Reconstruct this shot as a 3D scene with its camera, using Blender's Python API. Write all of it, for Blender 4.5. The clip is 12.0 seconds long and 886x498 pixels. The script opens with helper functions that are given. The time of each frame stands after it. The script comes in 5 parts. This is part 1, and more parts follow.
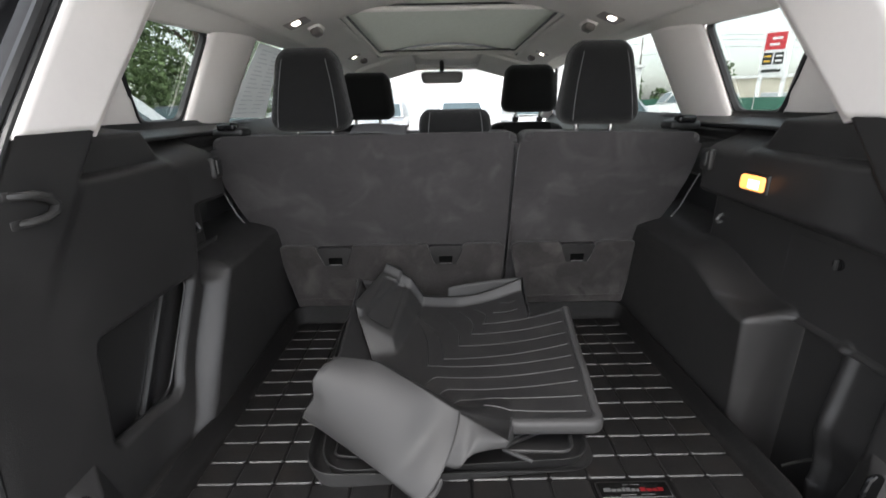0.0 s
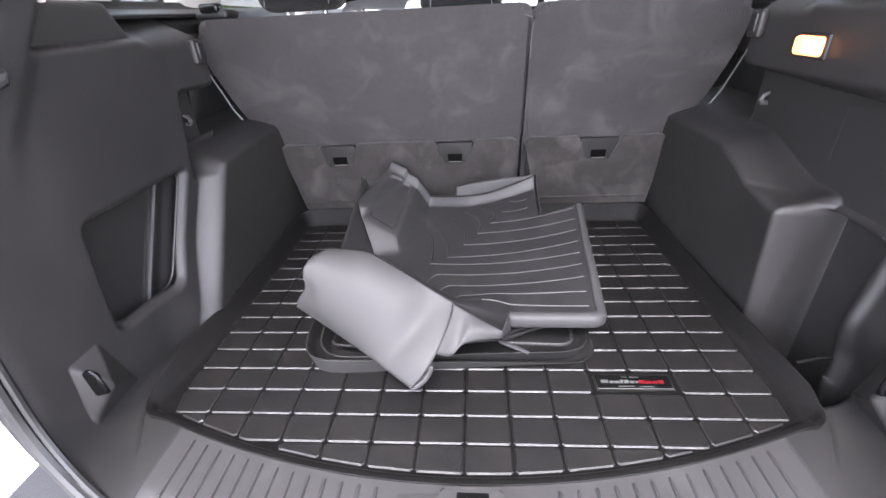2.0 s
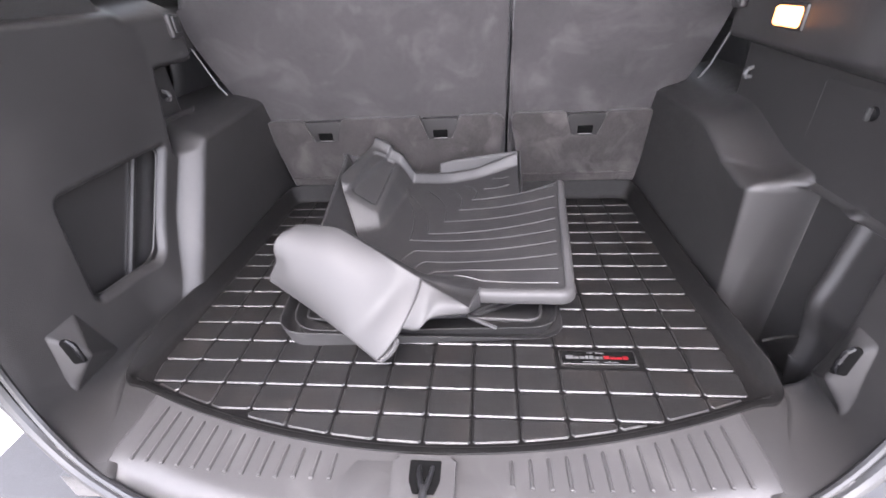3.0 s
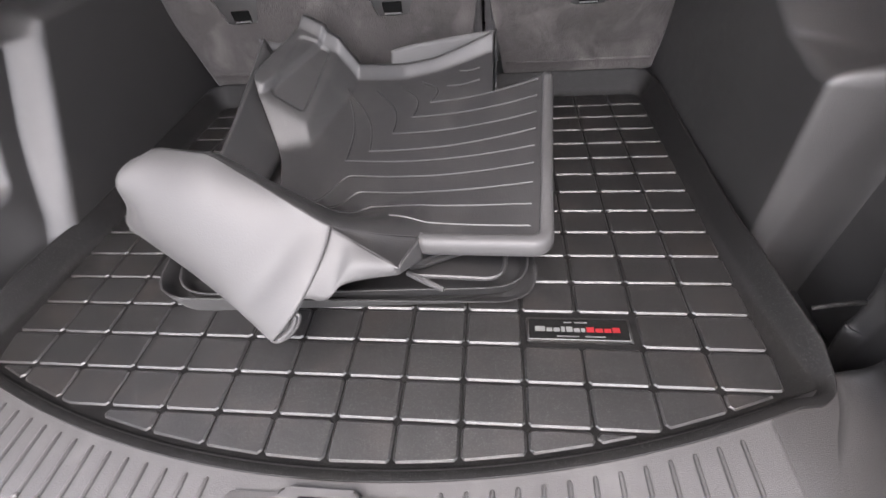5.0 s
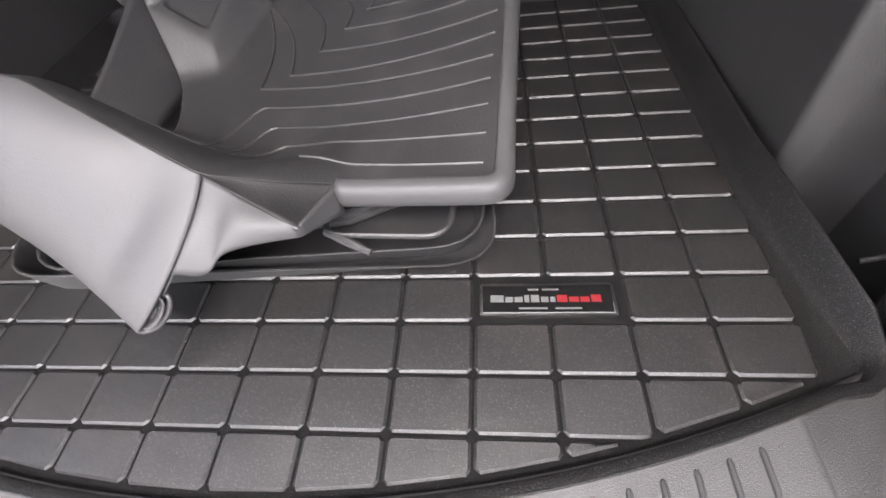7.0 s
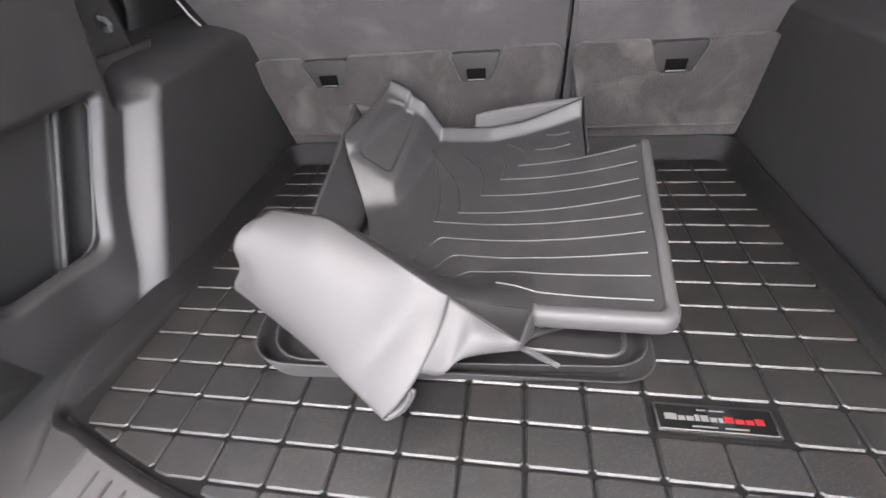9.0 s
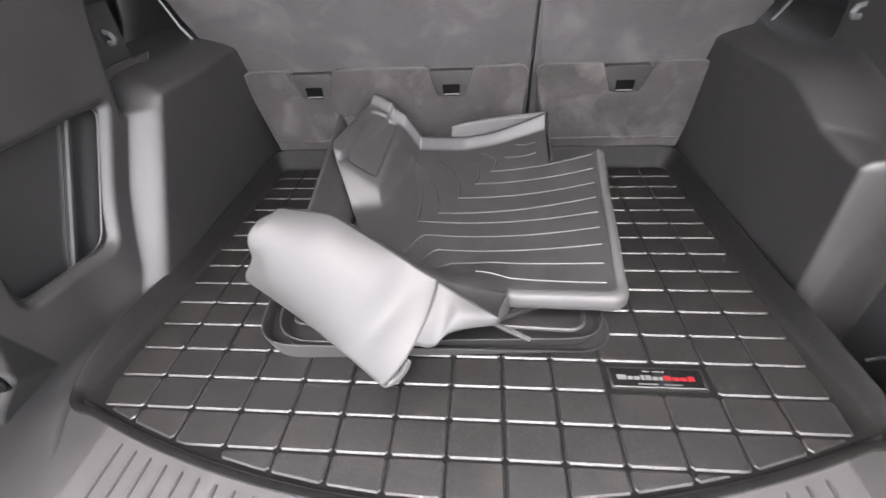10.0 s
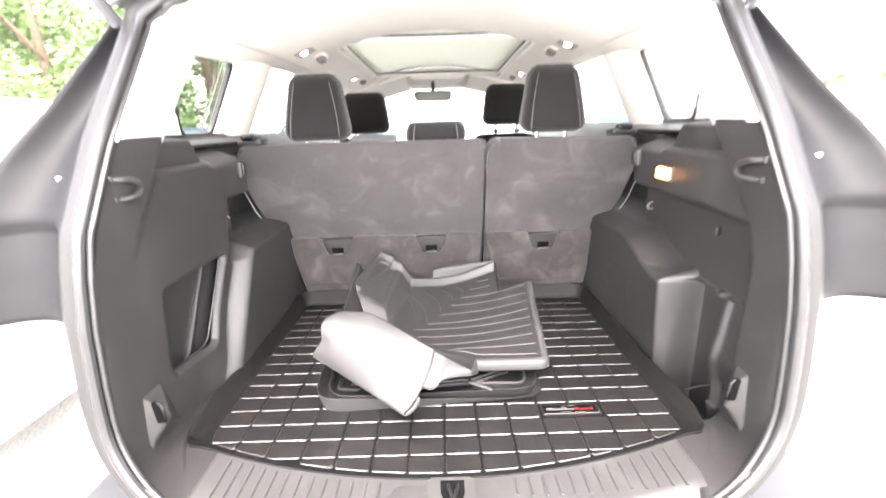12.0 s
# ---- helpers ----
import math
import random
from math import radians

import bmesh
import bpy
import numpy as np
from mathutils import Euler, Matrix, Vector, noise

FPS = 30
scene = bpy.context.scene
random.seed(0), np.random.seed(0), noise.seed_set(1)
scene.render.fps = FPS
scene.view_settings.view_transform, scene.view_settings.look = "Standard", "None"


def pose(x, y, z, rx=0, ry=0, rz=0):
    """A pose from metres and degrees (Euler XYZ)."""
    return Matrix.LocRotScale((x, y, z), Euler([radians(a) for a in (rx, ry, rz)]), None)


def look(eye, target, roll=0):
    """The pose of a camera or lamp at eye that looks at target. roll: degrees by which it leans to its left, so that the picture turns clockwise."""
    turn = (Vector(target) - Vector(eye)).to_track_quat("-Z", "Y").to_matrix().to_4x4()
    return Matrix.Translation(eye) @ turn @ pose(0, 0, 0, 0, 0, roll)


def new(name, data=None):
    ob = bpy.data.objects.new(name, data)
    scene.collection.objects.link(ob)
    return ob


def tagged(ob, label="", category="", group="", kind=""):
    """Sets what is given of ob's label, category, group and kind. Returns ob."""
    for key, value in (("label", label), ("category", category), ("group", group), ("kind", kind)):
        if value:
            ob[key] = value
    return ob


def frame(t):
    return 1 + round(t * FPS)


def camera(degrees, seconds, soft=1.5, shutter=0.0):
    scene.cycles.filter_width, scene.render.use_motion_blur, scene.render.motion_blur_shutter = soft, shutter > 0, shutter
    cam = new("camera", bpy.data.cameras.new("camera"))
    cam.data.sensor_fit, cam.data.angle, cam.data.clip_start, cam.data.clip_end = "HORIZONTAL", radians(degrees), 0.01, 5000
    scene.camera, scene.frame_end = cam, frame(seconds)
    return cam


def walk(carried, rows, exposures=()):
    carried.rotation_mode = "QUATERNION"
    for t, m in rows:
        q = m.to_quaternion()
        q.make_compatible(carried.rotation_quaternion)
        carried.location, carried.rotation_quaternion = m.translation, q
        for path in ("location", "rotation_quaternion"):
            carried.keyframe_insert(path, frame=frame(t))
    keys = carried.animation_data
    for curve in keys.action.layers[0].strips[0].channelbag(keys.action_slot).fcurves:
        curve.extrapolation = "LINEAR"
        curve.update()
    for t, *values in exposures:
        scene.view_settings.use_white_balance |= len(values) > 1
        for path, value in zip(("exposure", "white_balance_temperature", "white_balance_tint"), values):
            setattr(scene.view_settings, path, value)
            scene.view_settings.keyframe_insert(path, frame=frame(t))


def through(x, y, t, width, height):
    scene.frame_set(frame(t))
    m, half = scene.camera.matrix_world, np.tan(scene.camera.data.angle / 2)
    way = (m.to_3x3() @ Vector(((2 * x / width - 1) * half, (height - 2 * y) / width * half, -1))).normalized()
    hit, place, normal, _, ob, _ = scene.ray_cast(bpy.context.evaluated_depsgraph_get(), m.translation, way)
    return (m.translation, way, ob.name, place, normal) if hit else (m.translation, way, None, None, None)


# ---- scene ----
cam = camera(91.1, 12.0, shutter=0.5)
PATH = [
    (0, (-0.046, -0.006, 0.617), (-0.042, 1.893, -0.011), -1.0),
    (0.5, (-0.039, 0.008, 0.595), (-0.091, 1.871, -0.132), -1.7),
    (1, (-0.014, 0.011, 0.573), (-0.123, 1.822, -0.27), -2.5),
    (1.5, (-0.002, 0.025, 0.548), (-0.141, 1.79, -0.383), -3.0),
    (2, (0.016, 0.024, 0.545), (-0.134, 1.772, -0.415), -3.2),
    (2.5, (0.041, 0.021, 0.54), (-0.152, 1.761, -0.427), -3.3),
    (3, (0.085, 0.023, 0.542), (-0.112, 1.716, -0.504), -3.7),
    (3.5, (0.109, 0.066, 0.52), (-0.097, 1.693, -0.625), -4.1),
    (3.7, (0.107, 0.107, 0.508), (-0.027, 1.698, -0.698), -4.1),
    (5.3, (0.1809, 0.2563, 0.436), (-0.061, 1.6293, -1.0246), -6.82),
    (5.5, (0.1902, 0.2693, 0.4226), (-0.0288, 1.6083, -1.0772), -7.24),
    (6, (0.2147, 0.3134, 0.3837), (0.0105, 1.5494, -1.2142), -8.97),
    (6.5, (0.2177, 0.3424, 0.3607), (0.0055, 1.4994, -1.2952), -10.07),
    (6.7, (0.2227, 0.3454, 0.3477), (-0.0005, 1.5274, -1.2882), -10.07),
    (8.3, (0.133, 0.295, 0.441), (-0.111, 1.748, -0.912), -7.0),
    (8.5, (0.116, 0.295, 0.45), (-0.175, 1.778, -0.861), -7.6),
    (9, (0.05, 0.262, 0.463), (-0.279, 1.807, -0.763), -6.3),
    (9.5, (0.017, 0.218, 0.49), (-0.244, 1.776, -0.737), -4.5),
    (10, (0.035, 0.18, 0.5), (-0.142, 1.764, -0.707), -3.4),
    (10.5, (0.105, 0.099, 0.506), (-0.054, 1.766, -0.587), -3.9),
    (11, (0.123, -0.001, 0.529), (-0.11, 1.767, -0.376), -2.7),
    (11.5, (0.101, -0.091, 0.547), (-0.104, 1.752, -0.202), -2.5),
    (12, (0.006, -0.245, 0.6), (0.002, 1.676, 0.045), -1.8),
]
EXPOSURES = [
    (0, 2.03, 6500, 10), (1, 2.93, 6300, 13), (2, 3.43, 6210, 19), (2.5, 3.76, 6230, 20), (3.5, 3.80, 6450, 21), (5.5, 3.50, 6600, 16), (6.5, 3.46, 6600, 16),
    (9, 3.74, 6590, 15), (10, 3.85, 6600, 15), (11, 4.22, 6650, 15), (11.5, 4.36, 6700, 15), (12, 4.58, 6900, 15),
]
walk(cam, [(t, look(eye, target, roll)) for t, eye, target, roll in PATH], EXPOSURES)

# ---- light ----
world = bpy.data.worlds.new("overcast_sky")
scene.world = world
world.use_nodes = True
wn = world.node_tree
sky = wn.nodes.new("ShaderNodeTexSky")
sky.sky_type, sky.sun_disc = "NISHITA", False
sky.sun_elevation, sky.sun_rotation = radians(60), radians(180)
sky.air_density, sky.dust_density, sky.ozone_density = 1.2, 2.5, 1.0
pale = wn.nodes.new("ShaderNodeHueSaturation")
pale.inputs["Saturation"].default_value = 0.28
wn.links.new(sky.outputs[0], pale.inputs["Color"])
wn.links.new(pale.outputs[0], wn.nodes["Background"].inputs[0])
wn.nodes["Background"].inputs[1].default_value = 0.15

sun = new("sun", bpy.data.lights.new("sun", "SUN"))
sun.data.energy, sun.data.angle, sun.data.color = 0.75, radians(28), (1.0, 0.98, 0.96)
sun.matrix_world = look((0, 0, 0), (0.0, math.cos(radians(60)), -math.sin(radians(60))))


# ---- materials ----
def material(name, base, rough=0.5, metal=0.0, grain=0.0, grain_scale=800.0, vary=0.12, vary_scale=7.0,
             stain=None, stain_amount=0.0, stain_scale=5.0, spec=0.5, coat=0.0, sheen=0.0, rough_vary=0.08, random_piece=0.0, glint=0.0):
    """Principled surface with broad tonal variation, a second finer one, optional stains and fine relief."""
    m = bpy.data.materials.new(name)
    m.use_nodes = True
    t = m.node_tree
    b = t.nodes["Principled BSDF"]
    co = t.nodes.new("ShaderNodeNewGeometry").outputs["Position"]

    def noise_at(scale, detail=4.0):
        n = t.nodes.new("ShaderNodeTexNoise")
        n.inputs["Scale"].default_value, n.inputs["Detail"].default_value = scale, detail
        n.inputs["Distortion"].default_value = 0.8 if detail > 7 else 0.0
        t.links.new(co, n.inputs["Vector"])
        return n.outputs["Fac"]

    def math_node(op, a, c, d=None):
        n = t.nodes.new("ShaderNodeMath")
        n.operation = op
        for i, v in enumerate((a, c, d)):
            if v is None:
                continue
            if isinstance(v, (int, float)):
                n.inputs[i].default_value = v
            else:
                t.links.new(v, n.inputs[i])
        return n.outputs[0]

    big, fine = noise_at(vary_scale), noise_at(vary_scale * 9, 6.0)
    k = math_node("MULTIPLY_ADD", big, 2 * vary, 1 - vary)
    k2 = math_node("MULTIPLY_ADD", fine, vary, 1 - vary / 2)
    k = math_node("MULTIPLY", k, k2)
    if random_piece:
        oi = t.nodes.new("ShaderNodeObjectInfo")
        k = math_node("MULTIPLY", k, math_node("MULTIPLY_ADD", oi.outputs["Random"], 2 * random_piece, 1 - random_piece))
    mul = t.nodes.new("ShaderNodeMix")
    mul.data_type, mul.blend_type = "RGBA", "MULTIPLY"
    mul.inputs["Factor"].default_value = 1.0
    mul.inputs["A"].default_value = (*base, 1)
    t.links.new(k, mul.inputs["B"])
    colour = mul.outputs["Result"]
    if stain:
        ramp = t.nodes.new("ShaderNodeMapRange")
        ramp.inputs["From Min"].default_value, ramp.inputs["From Max"].default_value = 0.52, 0.75
        ramp.inputs["To Max"].default_value = stain_amount
        t.links.new(noise_at(stain_scale, 8.0), ramp.inputs["Value"])
        mix = t.nodes.new("ShaderNodeMix")
        mix.data_type = "RGBA"
        t.links.new(ramp.outputs[0], mix.inputs["Factor"])
        t.links.new(colour, mix.inputs["A"])
        mix.inputs["B"].default_value = (*stain, 1)
        colour = mix.outputs["Result"]
    if glint:
        # pale dots paint the sparkle of the grain into the colour
        glint_mask = t.nodes.new("ShaderNodeMapRange")
        glint_mask.inputs["From Min"].default_value, glint_mask.inputs["From Max"].default_value = 0.62, 0.70
        glint_mask.inputs["To Max"].default_value = glint
        t.links.new(noise_at(900.0, 1.0), glint_mask.inputs["Value"])
        mix = t.nodes.new("ShaderNodeMix")
        mix.data_type = "RGBA"
        t.links.new(glint_mask.outputs[0], mix.inputs["Factor"])
        t.links.new(colour, mix.inputs["A"])
        mix.inputs["B"].default_value = (0.11, 0.108, 0.106, 1)
        colour = mix.outputs["Result"]
    t.links.new(colour, b.inputs["Base Color"])
    t.links.new(math_node("MULTIPLY_ADD", fine, 2 * rough_vary, rough - rough_vary), b.inputs["Roughness"])
    b.inputs["Metallic"].default_value = metal
    b.inputs["Specular IOR Level"].default_value = spec
    b.inputs["Coat Weight"].default_value = coat
    b.inputs["Sheen Weight"].default_value = sheen
    b.inputs["Sheen Roughness"].default_value = 0.5
    if grain:
        bump = t.nodes.new("ShaderNodeBump")
        bump.inputs["Strength"].default_value = grain
        bump.inputs["Distance"].default_value = 1.2 / grain_scale
        t.links.new(noise_at(grain_scale, 2.0), bump.inputs["Height"])
        t.links.new(bump.outputs[0], b.inputs["Normal"])
    return m


def glow(name, colour, strength):
    m = bpy.data.materials.new(name)
    m.use_nodes = True
    b = m.node_tree.nodes["Principled BSDF"]
    b.inputs["Base Color"].default_value = (*colour, 1)
    b.inputs["Emission Color"].default_value = (*colour, 1)
    b.inputs["Emission Strength"].default_value = strength
    return m


def glass(name, tint):
    """Thin clear pane: see-through with a tint, and a mirror sheen that grows at grazing angles."""
    m = bpy.data.materials.new(name)
    m.use_nodes = True
    t = m.node_tree
    t.nodes.remove(t.nodes["Principled BSDF"])
    clear, gloss = t.nodes.new("ShaderNodeBsdfTransparent"), t.nodes.new("ShaderNodeBsdfGlossy")
    clear.inputs["Color"].default_value = (*tint, 1)
    gloss.inputs["Roughness"].default_value = 0.02
    weight, mix = t.nodes.new("ShaderNodeLayerWeight"), t.nodes.new("ShaderNodeMixShader")
    weight.inputs["Blend"].default_value = 0.12
    t.links.new(weight.outputs["Facing"], mix.inputs[0])
    t.links.new(clear.outputs[0], mix.inputs[1])
    t.links.new(gloss.outputs[0], mix.inputs[2])
    t.links.new(mix.outputs[0], t.nodes["Material Output"].inputs["Surface"])
    return m


TRIM = material("charcoal_grained_plastic", (0.0185, 0.0177, 0.0176), 0.43, spec=0.5, grain=0.35, grain_scale=900, vary=0.3, stain=(0.036, 0.0342, 0.0333), stain_amount=0.34, stain_scale=7)
TRIM_DARK = material("black_plastic", (0.012, 0.012, 0.0125), 0.45, grain=0.2, grain_scale=900)
GLOSS_BLACK = material("gloss_black_plastic", (0.006, 0.006, 0.0065), 0.16, spec=0.3)
CARPET = material("charcoal_carpet", (0.045, 0.0422, 0.0428), 0.95, grain=0.9, grain_scale=520, vary=0.3, vary_scale=9, stain=(0.095, 0.0885, 0.089), stain_amount=0.6, stain_scale=9, sheen=0.12, spec=0.1)
FLAP_CARPET = material("brushed_grey_carpet", (0.033, 0.030, 0.0294), 0.95, grain=0.9, grain_scale=420, vary=0.5, vary_scale=14, stain=(0.070, 0.064, 0.062), stain_amount=0.9, stain_scale=13, sheen=0.12, spec=0.1)
# TRIM's plastic with scuffs, base raised to carry stronger daylight at the opening
SILL = material("charcoal_scuffed_plastic_lit", (0.031, 0.0298, 0.0296), 0.44, spec=0.46, grain=0.32, grain_scale=900, vary=0.1, stain=(0.09, 0.088, 0.085), stain_amount=0.25, stain_scale=12)
SEAT_CLOTH = material("dark_woven_cloth", (0.0055, 0.0053, 0.0055), 0.9, grain=0.7, grain_scale=700, sheen=0.15, spec=0.2)
THREAD = material("grey_thread", (0.07, 0.07, 0.072), 0.7)
LINER = material("black_rubber_liner", (0.004, 0.0038, 0.0038), 0.48, spec=0.15, grain=0.55, grain_scale=1000, vary=0.14, stain=(0.02, 0.017, 0.015), stain_amount=0.12, stain_scale=12, rough_vary=0.08, glint=0.28)
TILE = material("black_rubber_tile", (0.0036, 0.0034, 0.0034), 0.33, spec=0.58, grain=0.5, grain_scale=1500, vary=0.14, stain=(0.026, 0.019, 0.0155), stain_amount=0.26, stain_scale=14, rough_vary=0.09, random_piece=0.14, glint=0.5)
MAT_RUBBER = material("grey_black_moulded_rubber", (0.0152, 0.0148, 0.015), 0.44, spec=0.4, grain=0.2, grain_scale=500, vary=0.14, stain=(0.06, 0.057, 0.054), stain_amount=0.2, stain_scale=16)
# same rubber in a lighter copy: daylight on sky-facing parts put into the colour
MAT_LIT = material("daylit_rubber_copy", (0.034, 0.0332, 0.0333), 0.55, spec=0.32, grain=0.1, grain_scale=500, vary=0.06)
CREAM = material("cream_pillar_plastic", (0.82, 0.775, 0.745), 0.6, grain=0.15, grain_scale=900, vary=0.04)
HEADLINER = material("cream_woven_headliner", (0.80, 0.77, 0.72), 0.95, grain=0.5, grain_scale=900, vary=0.05, spec=0.2)
def thin_sheet(name, low, high, through):
    """Cloth or paper that lets part of the light behind it through."""
    m = bpy.data.materials.new(name)
    m.use_nodes = True
    st = m.node_tree
    st.nodes.remove(st.nodes["Principled BSDF"])
    weave = st.nodes.new("ShaderNodeTexNoise")
    weave.inputs["Scale"].default_value = 40.0
    tone = st.nodes.new("ShaderNodeMix")
    tone.data_type = "RGBA"
    tone.inputs["A"].default_value, tone.inputs["B"].default_value = (*low, 1), (*high, 1)
    front_cloth, through_cloth, cloth = st.nodes.new("ShaderNodeBsdfDiffuse"), st.nodes.new("ShaderNodeBsdfTranslucent"), st.nodes.new("ShaderNodeMixShader")
    cloth.inputs[0].default_value = through
    st.links.new(weave.outputs["Fac"], tone.inputs["Factor"])
    for part_node in (front_cloth, through_cloth):
        st.links.new(tone.outputs["Result"], part_node.inputs["Color"])
    st.links.new(front_cloth.outputs[0], cloth.inputs[1])
    st.links.new(through_cloth.outputs[0], cloth.inputs[2])
    st.links.new(cloth.outputs[0], st.nodes["Material Output"].inputs["Surface"])
    return m


SHADE = thin_sheet("sunroof_shade_cloth", (0.50, 0.52, 0.45), (0.58, 0.6, 0.53), 0.06)
PAPER = thin_sheet("white_paper", (0.7, 0.7, 0.7), (0.78, 0.78, 0.78), 0.45)
RUBBER = material("grey_rubber_seal", (0.012, 0.012, 0.0125), 0.34, vary=0.08)
BLACK_RUBBER = material("black_rubber", (0.014, 0.014, 0.015), 0.5)
BODY_PAINT = material("grey_metallic_paint", (0.09, 0.09, 0.094), 0.35, metal=0.35, coat=0.5, vary=0.04, grain=0.05, grain_scale=2500)
FLANGE = material("dull_grey_painted_frame", (0.018, 0.0177, 0.018), 0.5, spec=0.25, vary=0.06)
GUTTER = material("dark_grey_painted_metal", (0.007, 0.007, 0.0078), 0.6, spec=0.22, vary=0.06)
# near-black for flat plates that stand for the shade inside openings
SLOT = material("slot_shade_black", (0.003, 0.003, 0.003), 0.9, spec=0.05)
BADGE_BLACK = material("badge_gloss_black", (0.004, 0.004, 0.004), 0.07, spec=0.15)
CHROME = material("bright_metal", (0.6, 0.6, 0.6), 0.22, metal=1.0, vary=0.05)
SILVER = material("silver_print", (0.075, 0.075, 0.075), 0.35, metal=0.2)
STRIKER_STEEL = material("worn_dark_steel", (0.045, 0.045, 0.047), 0.32, metal=0.85, vary=0.3, vary_scale=90)
DULL_METAL = material("dull_steel", (0.16, 0.16, 0.16), 0.4, metal=0.6)
RED = material("red_print", (0.10, 0.003, 0.005), 0.4)
INK = material("pale_grey_ink", (0.55, 0.55, 0.57), 0.8)
LAMP_BODY = material("taupe_lamp_plastic", (0.36, 0.33, 0.31), 0.5)
LAMP_AMBER = glow("warm_lamp_lens", (1.0, 0.36, 0.09), 0.55)
LAMP_BULB = glow("warm_lamp_bulb", (1.0, 0.62, 0.30), 1.8)
LAMP_WHITE = glow("white_lamp_lens", (1.0, 0.93, 0.82), 2.0)
CLEAR = glass("clear_glass", (0.95, 0.965, 0.96))
PRIVACY = glass("tinted_glass", (0.74, 0.77, 0.755))
ASPHALT = material("pale_worn_concrete", (0.48, 0.47, 0.455), 0.9, grain=0.6, grain_scale=60, vary=0.2, vary_scale=0.5, stain=(0.34, 0.333, 0.325), stain_amount=0.5, stain_scale=0.7)
BARK = material("brown_bark", (0.09, 0.065, 0.045), 0.95, grain=0.8, grain_scale=25)
LEAF = material("green_leaves", (0.10, 0.15, 0.055), 0.65, vary=0.5, vary_scale=1.2)
LEAF_FAR = material("distant_green_leaves", (0.06, 0.1, 0.035), 0.8, vary=0.5, vary_scale=0.4)
WALL_PALE = material("cream_block_wall", (0.5, 0.46, 0.38), 0.9, vary=0.1, vary_scale=0.8)
WALL_WHITE = material("white_rendered_wall", (0.7, 0.7, 0.69), 0.85, vary=0.06, vary_scale=0.6)
# pale base puts white daylight haze into the far windows' colour
WALL_HAZED_GLASS = material("hazed_shop_glass", (0.42, 0.44, 0.46), 0.08)
GREEN_FENCE = material("green_fence_fabric", (0.03, 0.11, 0.075), 0.8, vary=0.15, vary_scale=2)
CAR_SILVER = material("silver_car_paint", (0.45, 0.46, 0.48), 0.3, metal=0.3, coat=0.5, vary=0.03)
CAR_WHITE = material("white_car_paint", (0.75, 0.75, 0.75), 0.3, coat=0.6, vary=0.03)
CAR_DARK = material("dark_car_paint", (0.04, 0.045, 0.06), 0.3, coat=0.6, vary=0.03)
CAR_GLASS = material("dark_car_glass", (0.06, 0.09, 0.1), 0.06, spec=0.8)
TYRE = material("black_tyre", (0.02, 0.02, 0.02), 0.85)
SIGN_WHITE = material("white_sign_panel", (0.75, 0.75, 0.75), 0.5)
SIGN_RED = material("red_sign_panel", (0.5, 0.03, 0.04), 0.5)
SIGN_BLACK = material("black_sign_panel", (0.02, 0.02, 0.02), 0.5)
SIGN_AMBER = material("amber_sign_digits", (0.7, 0.42, 0.05), 0.5)


# ---- building helpers ----
def link(name, verts, faces, mat, parent=None, label="", smooth=True):
    me = bpy.data.meshes.new(name)
    me.from_pydata([tuple(v) for v in verts], [], [tuple(f) for f in faces])
    me.materials.append(mat)
    if smooth:
        me.polygons.foreach_set("use_smooth", [True] * len(me.polygons))
    me.update()
    ob = new(name, me)
    if parent is not None:
        ob.parent = parent
    return tagged(ob, label)


def part(name, bm, mat, parent=None, label="", smooth=True, sharp=35):
    """Links a bmesh as one mesh object, under a thing or a part."""
    bmesh.ops.recalc_face_normals(bm, faces=bm.faces)
    me = bpy.data.meshes.new(name)
    for f in bm.faces:
        f.smooth = smooth
    if smooth:
        for e in bm.edges:
            e.smooth = len(e.link_faces) != 2 or e.calc_face_angle(0) < radians(sharp)
    bm.to_mesh(me)
    bm.free()
    me.materials.append(mat)
    ob = new(name, me)
    if parent is not None:
        ob.parent = parent
    return tagged(ob, label)


def thing(name, label, category, group="", kind="", at=(0, 0, 0)):
    """An Empty at the base of a thing; its parts are built in world metres and hung under it."""
    e = tagged(new(name), label, category, group, kind)
    e.empty_display_size = 0.05
    return e


def box(size, centre=(0, 0, 0), bevel=0.0, segments=2, bm=None, turn=None):
    bm = bm or bmesh.new()
    made = bmesh.ops.create_cube(bm, size=1.0)["verts"]
    for v in made:
        v.co = Vector((v.co.x * size[0], v.co.y * size[1], v.co.z * size[2]))
    if bevel:
        edges = list({e for v in made for e in v.link_edges})
        res = bmesh.ops.bevel(bm, geom=edges, offset=bevel, segments=segments, profile=0.5, affect="EDGES")
        made = list({v for f in res["faces"] for v in f.verts} | {v for v in made if v.is_valid})
    m = Matrix.Translation(centre) @ (turn or Matrix())
    for v in made:
        v.co = m @ v.co
    return bm


